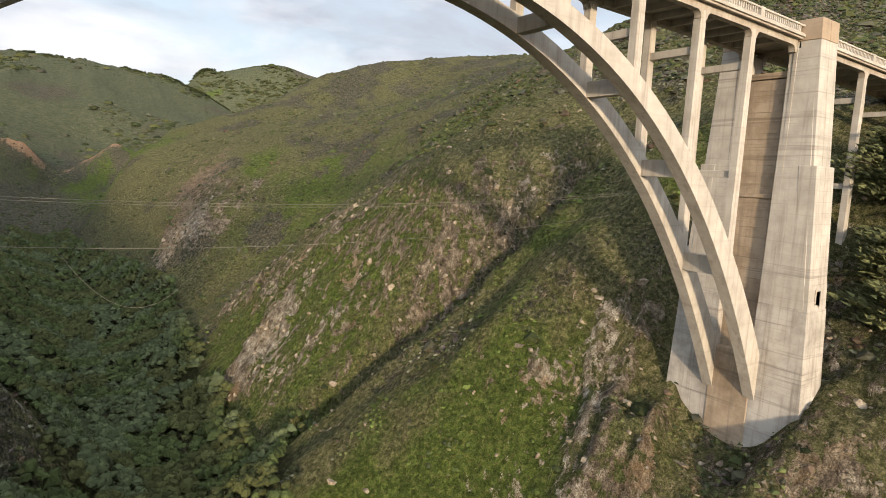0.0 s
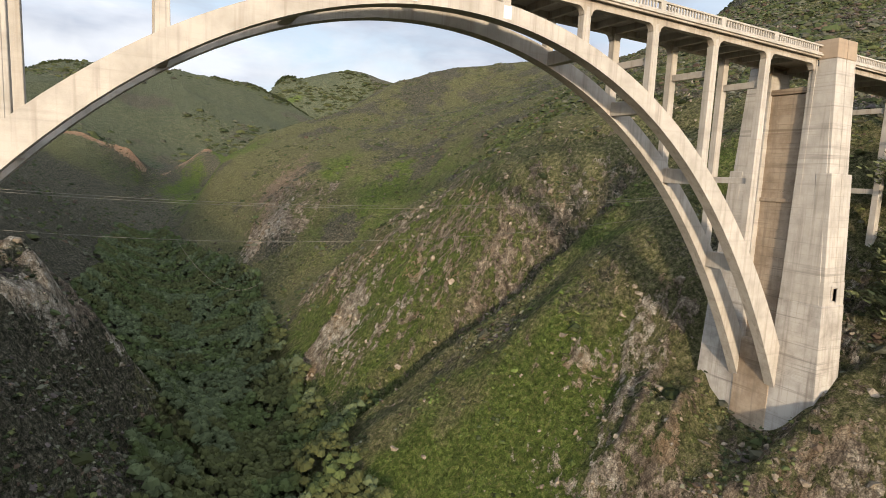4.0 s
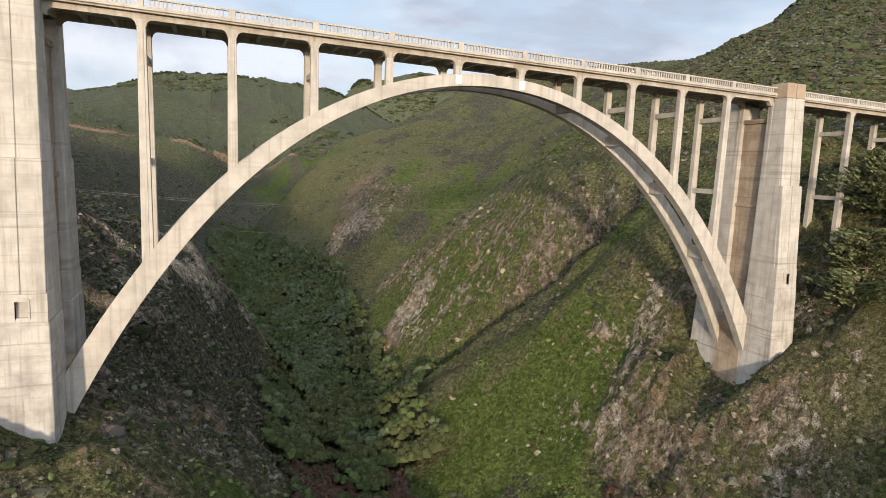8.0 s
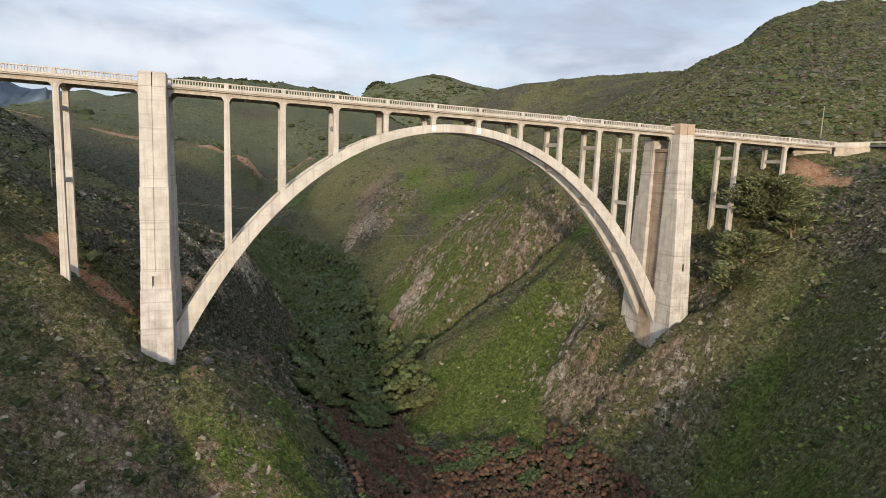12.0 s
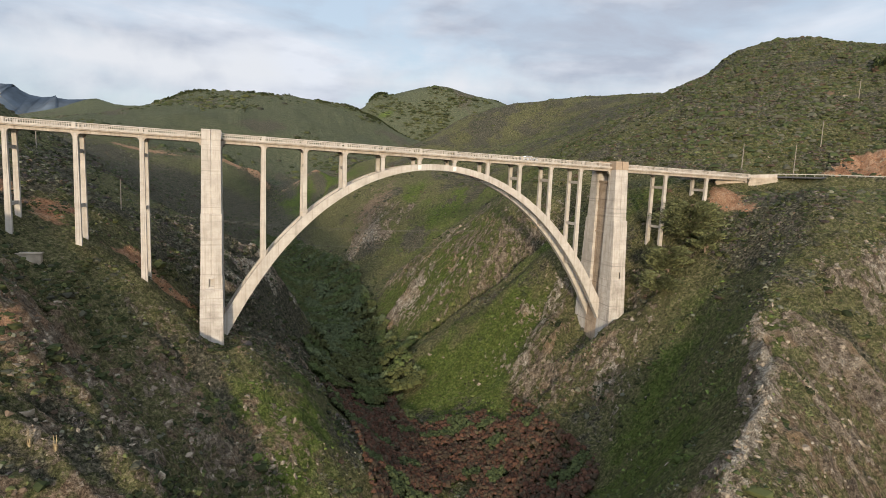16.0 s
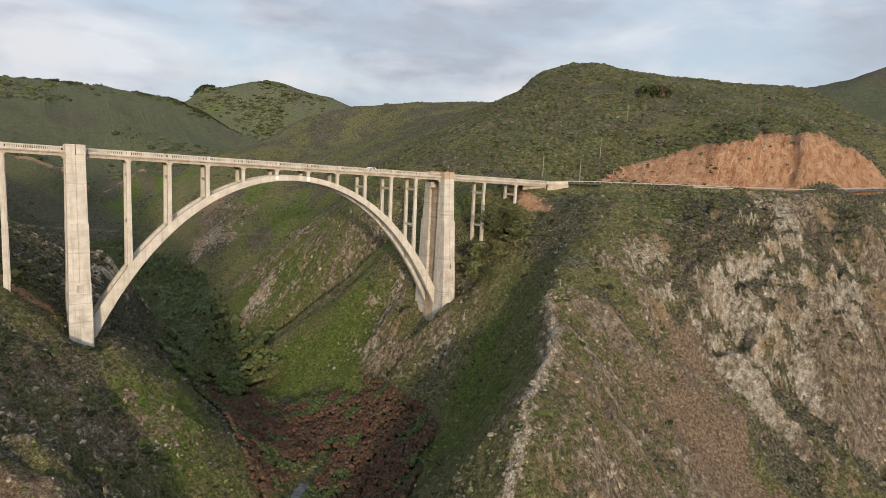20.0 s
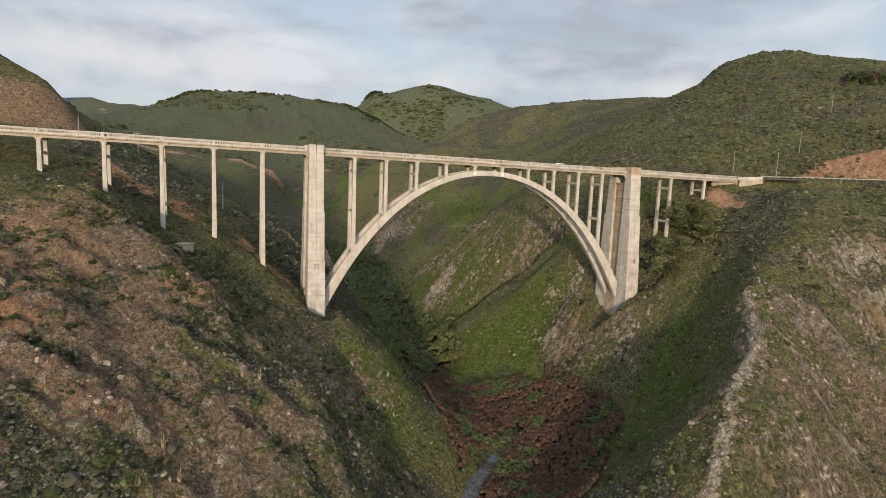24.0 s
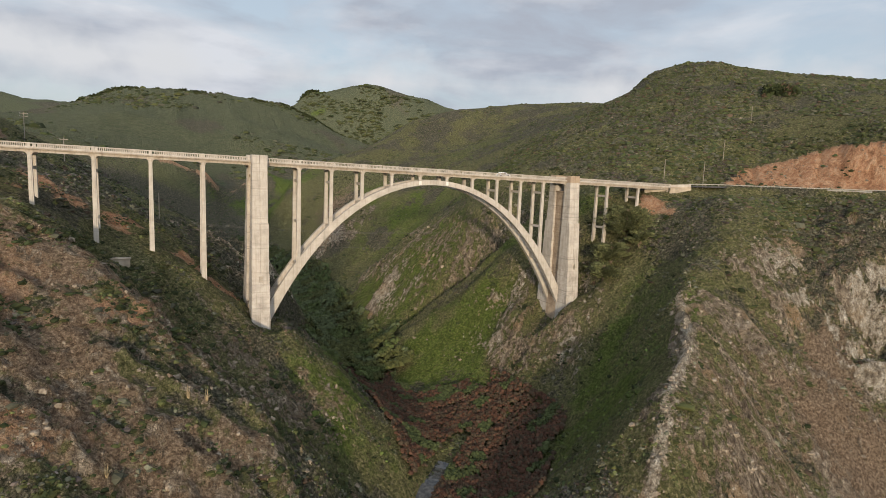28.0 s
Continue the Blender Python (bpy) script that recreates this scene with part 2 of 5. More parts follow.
    h = math_node(n, l, "ADD", h, math_node(n, l, "MULTIPLY", math_node(n, l, "MULTIPLY", rmask, face), 1.6))
    h = math_node(n, l, "SUBTRACT", h, math_node(n, l, "MULTIPLY", math_node(n, l, "MULTIPLY", rmask, seam), 0.35))
    h = math_node(n, l, "ADD", h, math_node(n, l, "MULTIPLY", math_node(n, l, "MULTIPLY", orange, streak), 2.2))
    bump(n, l, b, h, 1.0, 1.6)
    return m


GROUND = ground_material()


def plain(name, colour, rough=0.8, metal=0.0, vary=0.25, scale=2.0):
    m, n, l, b = material(name, rough)
    f = noise_tex(n, l, position(n), scale, 5, 0.6)
    l.new(ramp(n, l, f, [(0.3, tuple(c * (1 - vary) for c in colour)), (0.7, tuple(min(1, c * (1 + vary)) for c in colour))]), b.inputs["Base Color"])
    b.inputs["Metallic"].default_value = metal
    return m


ASPHALT = plain("asphalt", (0.06, 0.06, 0.06), 0.9)


def leaf_material():
    m, n, l, b = material("foliage", 0.9)
    b.inputs["Specular IOR Level"].default_value = 0.1
    at = n.new("ShaderNodeAttribute")
    at.attribute_name = "tint"
    isl = n.new("ShaderNodeNewGeometry").outputs["Random Per Island"]
    vary = ramp(n, l, isl, [(0.0, (0.72, 0.72, 0.72)), (1.0, (1.3, 1.3, 1.22))])
    l.new(blend(n, l, 1.0, at.outputs["Color"], vary, "MULTIPLY"), b.inputs["Base Color"])
    return m


def stone_material(name, lift):
    m, n, l, b = material(name, 0.95)
    p = position(n)
    f = noise_tex(n, l, p, 1.3, 6, 0.7)
    base = ramp(n, l, f, [(0.3, (0.09, 0.072, 0.054)), (0.5, (0.21, 0.172, 0.125)), (0.7, (0.38, 0.325, 0.25))])
    base = blend(n, l, 1.0, base, (lift, lift * 0.98, lift * 0.95), "MULTIPLY")
    l.new(base, b.inputs["Base Color"])
    bump(n, l, b, f, 0.6, 0.3)
    return m


LEAF, PALE, OUTCROP = leaf_material(), stone_material("pale_stone", 1.0), stone_material("cream_outcrop_rock", 1.05)

# ---- terrain: crest, valley and break lines, and spot heights, in metres ----
CREASES = dict(
    creek=[(30, 700, 78), (-15, 520, 48), (-18, 400, 28), (-10, 300, 18), (-12, 195, 11), (-19, 122, 8.5), (-10, 75, 8), (-3, 40, 7.5), (6, 5, 6.5), (4, -18, 5), (-9, -29, 3.4), (-18, -38, 2.8), (-32, -60, 2), (-42, -100, 0.5), (-45, -170, -1)],
    approach_north=[(-66, 0, 54), (-78, 0, 62), (-90, 0, 64), (-103, 0, 72.5), (-116, 1, 77.5), (-126, 1, 80.5), (-137, 1, 86)],
    bluff_foot=[(-152, 37, 91.5), (-138, 44, 91), (-128, 46, 91), (-119, 50, 91)],
    bluff_face=[(-153, 43, 103), (-138, 49, 101.5), (-129, 50.5, 100.5), (-124, 53, 98.5)],
    rib_north=[(-104, -14, 74), (-85, -31, 57), (-72, -49, 42.5), (-61, -52, 35.5), (-48, -54, 24), (-36, -58, 6)],
    gully_north=[(-84, -12, 56), (-71, -18, 45), (-62, -30, 34), (-47, -38, 20), (-32, -44, 6)],
    shoulder_north=[(-54, -6.5, 41.8), (-49, -7.5, 39.6), (-46, -9.5, 37.6), (-40, -14, 33), (-34, -22, 25), (-26, -30, 13)],
    rib_inland=[(-72, 55, 66), (-50, 62, 54), (-38, 69, 45), (-31, 77, 36), (-25, 95, 20), (-15, 108, 11)],
    old_road=[(-219.6, 463.0, 106), (-139, 480.0, 91), (-99, 485, 85), (-60, 488, 81.5), (-27.6, 492.0, 76), (30, 498, 77)],
    hill_north=[(-433.5, 1058.8, 69.1), (-291.1, 1097.2, 136.3), (-222.3, 1106.8, 165.1), (-155.1, 1113.2, 206.7), (-46.3, 1114.8, 216.3), (76.9, 1106.8, 214.7), (174.5, 1090.8, 209.9), (286.5, 1122.8, 153.9)],
    nose_near=[(64, 30, 63), (52, 33, 54), (41, 38, 43), (30, 45, 31), (16, 50, 21), (4, 50, 13)],
    gully_nose=[(70, 46, 68), (54, 50, 51), (40, 55, 36), (26, 60, 22), (8, 66, 10.5)],
    nose=[(95, 78, 92), (72, 72, 80), (53, 68, 66), (44, 92, 54), (35, 100, 47), (26, 128, 33), (14, 136, 19)],
    gully_back=[(95, 150, 80), (62, 152, 52), (38, 160, 31), (18, 168, 17), (-4, 172, 10.5)],
    ridge_back=[(10, 285, 52), (24, 318, 71), (44, 345, 83), (66, 360, 90), (88, 370, 97), (108, 376, 105), (128, 379, 116), (152.0, 378.9, 132.2), (196.8, 357.7, 145.2), (248.8, 327.0, 153.5), (285.3, 301.0, 155.8)],
    spur_back=[(44, 345, 83), (42, 290, 71), (37, 240, 58), (29, 207, 46), (20, 196, 33), (8, 192, 17)],
    vale_back=[(330, 560, 112), (230, 530, 90), (150, 515, 70), (95, 470, 60), (52, 440, 50), (14, 410, 36)],
    hill_south=[(212, 157, 137), (228, 142, 158), (242, 128, 163), (256, 112, 162), (272, 94, 155), (297, 60, 149), (322, 15, 146)],
    gully_south=[(82, -20, 68), (68, -28, 54), (56, -33, 42), (44, -36, 30), (28, -42, 16), (10, -46, 6), (-4, -48, 3.5)],
    spur=[(96, -26, 80), (79, -37, 68), (64.5, -44, 60), (54, -49, 52.5), (44, -62, 45), (38, -68, 43.5), (20, -79, 39), (8, -88, 29), (-8, -98, 10)],
    rib_cliff=[(122, -30, 79), (112, -50, 68), (108, -66, 52), (104, -82, 34), (98, -100, 12)],
    road_south=[(99, 3, 83), (107, -1.5, 83.2), (117, -11, 83.5), (131, -26, 83.6), (150, -44, 83.8), (165, -62, 84), (185, -80, 86), (220, -95, 88)],
    bank_foot=[(112, 5, 84), (124, -7, 84.2), (137, -20, 84.2), (155, -38, 84.4), (168, -55, 84.6), (180, -69, 85.5), (189, -78, 86)],
    bank_top=[(117, 4, 87), (136, -6, 87), (153, -21, 92.5), (166, -42, 102), (175, -57, 103.5), (182, -66, 96), (190, -75, 87)],
    peak=[(298, 1698, 245), (358, 1685, 313), (400, 1670, 306), (445, 1662, 320), (530, 1636, 344), (611, 1606, 331), (710, 1565, 302), (799, 1521, 270)],
)
SPOTS = dict(
    west=[(-10, 185, 13), (-32, 122, 16), (-24, 30, 14), (-20, 0, 15), (-16, -22, 9), (-30, -10, 25), (-32, -3, 27), (-62, 6, 48), (-47, 3, 37), (-52, 8, 40.5), (-40, 4, 33)],
    slope_north=[(-130, -20, 76), (-112, -45, 60), (-93, -53, 49), (-95, -75, 40), (-75, -85, 22), (-55, -80, 16), (-105, -105, 28), (-140, -95, 45), (-90, -150, 8), (-170, -150, 30)],
    bluff_north=[(-137, 60, 110), (-128, 58, 106), (-150, 58, 115), (-185, 60, 122), (-160, 110, 117), (-140, 90, 108), (-118, 62, 91), (-115, 76, 88), (-230, 20, 90), (-220, -60, 80), (-122, 40, 88), (-135, 34, 88.5), (-155, 24, 89), (-124, 12, 84), (-145, 6, 87), (-115, 95, 88)],
    inland_north=[(-95, 25, 76), (-50, 42, 48), (-39, 37, 38), (-33, 43, 31), (-24, 62, 18), (-100, 100, 82), (-60, 130, 46), (-90, 170, 70), (-40, 190, 34), (-75, 260, 62), (-45, 300, 40), (-110, 780, 150), (60, 760, 120)],
    slope_nose=[(39, 32, 37), (35, 27, 29), (29, 22, 20), (22, 17, 13), (14, 14, 9), (12, 34, 14), (22, 93, 25), (6, 120, 10), (46, 20, 37), (10, 95, 13)],
    slope_back=[(166.2, 281.9, 108.7), (100, 300, 92), (85, 250, 84), (70, 200, 66)],
    hillside_south=[(170, 75, 128), (135, 45, 107), (190, 30, 122), (330, 160, 140), (340, -40, 112), (200, -30, 116), (215, -60, 108), (120, 22, 96), (100, 45, 92)],
    foot_south=[(103, -5, 78.5), (109, -9, 79), (97, -3, 77.5), (116, -20, 80), (34, 0, 19), (40, -2, 30), (45, -3, 33), (47.4, -1.3, 31.8), (47.4, 6.5, 32.6), (47.4, 2.5, 31.6), (48.4, -5.6, 39.5), (54.5, -6.2, 43), (41, 10, 36), (58, -4, 43), (60, 9, 50), (51, -12, 40), (44, -16, 32), (40, -17, 24), (58, -20, 44), (68, 0, 57), (80, 0, 71), (88, 0, 78.5), (75, 10, 70), (88, 25, 82)],
    spur_flank=[(12, -71, 29), (32, -56, 29), (25, -87, 33), (53, -79, 28), (72, -75, 31), (76, -69, 36), (35, -106, 4), (70, -105, 2), (5, -114, 1), (60, -62, 45), (82, -79, 28), (87, -90, 14)],
    cliff_south=[(84, -50, 62), (92, -66, 44), (101, -59, 60), (108, -42, 74), (98, -46, 70), (120, -72, 54), (135, -90, 42), (130, -112, 8), (165, -95, 52), (175, -120, 20), (220, -120, 40), (230, -160, 3), (110, -130, -2), (140, -60, 76), (165, -78, 74)],
    far=[(420, 1350, 130), (150, 1350, 150), (620, 900, 105), (260, 900, 95), (300, 600, 115), (-250, 1450, 120), (-530, 2294, 285), (-439, 2309, 268), (-341, 2322, 268), (-200, 1700, 150), (-700, 1400, 90), (1300, 1500, 230), (-50, 1500, 140), (150, 1650, 190), (420, 620, 110), (330, 430, 125)],
    beyond=[(0, 3000, 110), (1000, 3000, 140), (-1500, 2900, 90), (2300, 2000, 200), (2400, 0, 200), (0, 4300, 60), (3400, 4300, 60), (-3400, 4300, 60), (-3400, 0, -6), (3400, -1500, 60), (500, 2200, 180), (-900, 2300, 150), (900, 900, 160)],
    range_south=[(759, 210, 213), (775, 173, 225), (788, 138, 238), (820, 60, 250), (560, 100, 150), (700, 600, 190), (500, -100, 120)],
    sea=[(-60, -260, -3), (60, -200, -3), (250, -260, -3), (-260, -260, -3), (0, -600, -4), (-700, -500, -4), (700, -500, -4), (-500, -100, 40), (-600, 500, 80), (-400, 200, 95)],
)


def along(line, step=7.0):
    """Points along a crease, closer together near the bridge."""
    out = [line[0]]
    for a, b in zip(line, line[1:]):
        gap = math.dist(a[:2], b[:2])
        n = max(1, int(gap / max(step, 0.06 * math.hypot(a[0], a[1]))))
        out += [tuple(a[i] + (b[i] - a[i]) * k / n for i in range(3)) for k in range(1, n + 1)]
    return out


CTRL = np.array([q for line in CREASES.values() for q in along(line)] + [q for s in SPOTS.values() for q in s], float)


def lattice(ix, iy, seed):
    h = (ix.astype(np.int64) * 374761393 + iy.astype(np.int64) * 668265263 + seed * 974634777) & 0xFFFFFFFF
    h = ((h ^ (h >> 13)) * 1274126177) & 0xFFFFFFFF
    return ((h ^ (h >> 16)) & 0xFFFF) / 65535.0


def value_noise(x, y, seed=0):
    ix, iy = np.floor(x), np.floor(y)
    u, v = x - ix, y - iy
    u, v = u * u * u * (u * (6 * u - 15) + 10), v * v * v * (v * (6 * v - 15) + 10)
    a, b = lattice(ix, iy, seed), lattice(ix + 1, iy, seed)
    c, d = lattice(ix, iy + 1, seed), lattice(ix + 1, iy + 1, seed)
    return (a + (b - a) * u) * (1 - v) + (c + (d - c) * u) * v - 0.5


def fractal(x, y, size, octaves=5, rough=0.5, seed=0, ridged=False):
    total, amp, f = 0.0, 1.0, 1.0 / size
    for k in range(octaves):
        c, s = math.cos(k * 1.1), math.sin(k * 1.1)
        n = value_noise((x * c - y * s) * f, (x * s + y * c) * f, seed + k)
        total = total + amp * ((0.25 - np.abs(n)) * 1.6 if ridged else n)
        amp, f = amp * rough, f * 2.03
    return total


dist = np.hypot(CTRL[:, None, 0] - CTRL[None, :, 0], CTRL[:, None, 1] - CTRL[None, :, 1])
count = len(CTRL)
system = np.zeros((count + 3, count + 3))
system[:count, :count] = -dist + np.eye(count) * 0.25
plane = np.c_[np.ones(count), CTRL[:, :2]]
system[:count, count:], system[count:, :count] = plane, plane.T
weights = np.linalg.solve(system, np.r_[CTRL[:, 2], 0, 0, 0])


def smooth_height(x, y):
    x, y = np.asarray(x, float), np.asarray(y, float)
    out = weights[count] + weights[count + 1] * x + weights[count + 2] * y
    for (cx, cy, _), w in zip(CTRL, weights):
        out = out - w * np.sqrt((x - cx) ** 2 + (y - cy) ** 2 + 0.3)
    return out


# stretches of cover: x, y, reach, strength
ROCKY = [(-58, -20, 10, 0.5), (-44, -26, 8, 0.45), (-56, -4, 9, 0.5), (-60, -36, 12, 0.45), (50, -12, 14, 0.42), (44, -22, 14, 0.42), (62, -10, 14, 0.3), (54, -50, 9, 0.5), (40, -68, 10, 0.6), (22, -80, 12, 0.5), (34, -90, 20, 0.55), (58, -76, 16, 0.45), (48, -66, 9, 0.5), (84, -52, 12, 0.6), (100, -62, 16, 0.75),
         (125, -75, 28, 0.62), (155, -85, 28, 0.62), (190, -100, 30, 0.6), (112, -95, 22, 0.62), (19, 96, 9, 0.95), (30, 122, 12, 0.5), (44, 84, 16, 0.3), (-46, -8, 9, 0.5), (-50, 34, 20, 0.6), (-44, 62, 20, 0.55), (-48, 92, 16, 0.5), (-34, 140, 14, 0.45), (-41, 26, 10, 0.6), (-62, -50, 16, 0.4)]
STONY = [(-104, -48, 12, 0.5), (-90, -70, 12, 0.5), (-70, -66, 12, 0.5), (-116, -62, 14, 0.45), (-84, -90, 14, 0.5), (-58, -60, 9, 0.5), (-85, -34, 20, 0.45), (-74, -44, 14, 0.45), (34, 6, 12, 0.45), (40, 18, 10, 0.35), (30, 207, 12, 0.95), (51, 206, 9, 0.85), (38, 226, 14, 0.6), (22, 200, 8, 0.7), (52, 62, 12, 0.35), (70, 64, 20, 0.3), (-100, -60, 25, 0.3), (-60, -75, 25, 0.4), (75, -60, 14, 0.2)]
BARE = [(36, 236, 18, 0.62), (27, 222, 12, 0.6), (46, 258, 12, 0.5), (-64, 6, 5, 0.8), (79, -82, 10, 1.0), (72, -92, 14, 0.9), (86, -74, 7, 0.6), (-98, -62, 48, 0.6), (-112, -30, 24, 0.6), (-80, -58, 26, 0.55), (-70, -34, 14, 0.45), (44, -84, 24, 0.5), (62, -72, 16, 0.5), (70, -62, 14, 0.35), (52, -14, 16, 0.35), (105, -66, 30, 0.4), (140, -84, 40, 0.4), (-84, 14, 7, 0.8), (-100, 18, 8, 0.8), (-44, -44, 5, 0.8), (-36, -52, 6, 0.9), (72, -8, 6, 0.4), (93, 0, 6, 0.95), (90, -4, 4, 0.8), (46, -70, 4, 0.5), (-104, -38, 9, 0.9), (-116, -50, 9, 0.9), (-96, -66, 8, 0.85), (-84, -30, 5, 0.8), (-110, -78, 9, 0.9)]
GREEN = [(74, 185, 20, 0.7), (64, 225, 16, 0.6), (20, 330, 30, 0.7), (4, 380, 26, 0.6), (30, 85, 26, 0.55), (18, 108, 20, 0.55), (42, 62, 12, 0.4), (28, 480, 75, 0.7), (48, 390, 55, 0.55), (70, 600, 60, 0.5), (160, 1060, 60, 0.3), (350, 1540, 26, 0.7), (24, 24, 18, 1.0), (34, 34, 14, 0.6), (16, 30, 14, 0.9), (40, 6, 9, 0.4), (-31, -14, 12, 0.9), (-40, -24, 14, 0.6), (58, -38, 14, 0.35), (40, -46, 14, 0.25), (72, -32, 12, 0.3), (14, 90, 10, 0.4), (60, 44, 12, 0.5), (60, 170, 40, 0.5), (90, 120, 40, 0.35), (150, 220, 60, 0.35), (100, -90, 8, 0.3), (80, 20, 14, 0.5), (60, -90, 9, 0.3)]


CLAY = [(-84, 14, 7, 0.8), (-100, 18, 8, 0.8), (-104, -38, 9, 0.45), (-116, -50, 9, 0.5), (-96, -66, 8, 0.3), (-84, -30, 5, 0.5), (93, 0, 7, 0.6), (90, -4, 5, 0.6), (-64, 6, 5, 0.8), (-112, -30, 14, 0.3)]


def patches(x, y, table, seed):
    wx = x + fractal(x, y, 12, 3, 0.5, seed) * 14
    wy = y + fractal(x, y, 12, 3, 0.5, seed + 7) * 14
    out = np.zeros_like(x)
    for cx, cy, r, s in table:
        out = np.maximum(out, s * np.exp(-(((wx - cx) ** 2 + (wy - cy) ** 2) / r ** 2) ** 1.5))
    return out


def side_of(x, y, line):
    """Distance to a crease and the share of its length at the nearest place."""
    best, where = np.full(x.shape, 1e9), np.zeros(x.shape)
    n = len(line) - 1
    for k, (a, b) in enumerate(zip(line, line[1:])):
        dx, dy = b[0] - a[0], b[1] - a[1]
        s = np.clip(((x - a[0]) * dx + (y - a[1]) * dy) / (dx * dx + dy * dy), 0, 1)
        d = np.hypot(x - a[0] - s * dx, y - a[1] - s * dy)
        closer = d < best
        best, where = np.where(closer, d, best), np.where(closer, (k + s) / n, where)
    return best, where


def rocky(x, y):
    return np.maximum(patches(x, y, ROCKY, 31), patches(x, y, STONY, 41))


def blocks(x, y, size, seed):
    """Broken rock: every cell of a warped pattern stands at a level of its own."""
    x, y = x + fractal(x, y, size * 1.5, 2, 0.5, seed) * size, y + fractal(x, y, size * 1.5, 2, 0.5, seed + 5) * size
    cx, cy = np.floor(x / size), np.floor(y / size)
    best, level = np.full(x.shape, 1e9), np.zeros(x.shape)
    for ix in (-1, 0, 1):
        for iy in (-1, 0, 1):
            px, py = cx + ix, cy + iy
            d = np.hypot((px + lattice(px, py, seed + 1)) * size - x, (py + lattice(px, py, seed + 2)) * size - y)
            closer = d < best
            best, level = np.where(closer, d, best), np.where(closer, lattice(px, py, seed + 3), level)
    return level - 0.5


# ribs of rock and wash: middle and reach of the stretch, way downhill, spacing, height, seed
RIBS = dict(
    north=((-92, -58, 50, 46), (0.86, -0.51), 11.0, 5.6, 81),
    shoulder=((-48, -18, 22, 24), (0.80, -0.60), 9.0, 2.6, 83),
    inland=((-42, 50, 24, 60), (0.97, 0.24), 12.0, 6.0, 85),
    spur_flank=((66, -74, 34, 24), (0.45, -0.89), 6.0, 2.6, 87),
    cliff=((135, -82, 64, 42), (0.30, -0.95), 15.0, 8.5, 89),
    nose=((36, 96, 30, 38), (-0.85, 0.20), 7.0, 1.8, 93),
    foot=((46, 12, 16, 24), (-0.92, -0.1), 6.0, 3.0, 95),
)


def rib_at(x, y, name):
    """How far a place lies in a stretch of ribs, and how high on a rib: about -0.4 to 0.5."""
    (cx, cy, rx, ry), (dx, dy), size, tall, seed = RIBS[name]
    zone = np.exp(-(np.hypot((x - cx) / rx, (y - cy) / ry)) ** 4)
    u, v = x * dx + y * dy, -x * dy + y * dx
    v = v + fractal(x, y, 18, 2, 0.5, seed + 3) * 7
    return zone, fractal(u / 3.4, v, size, 4, 0.55, seed, True)


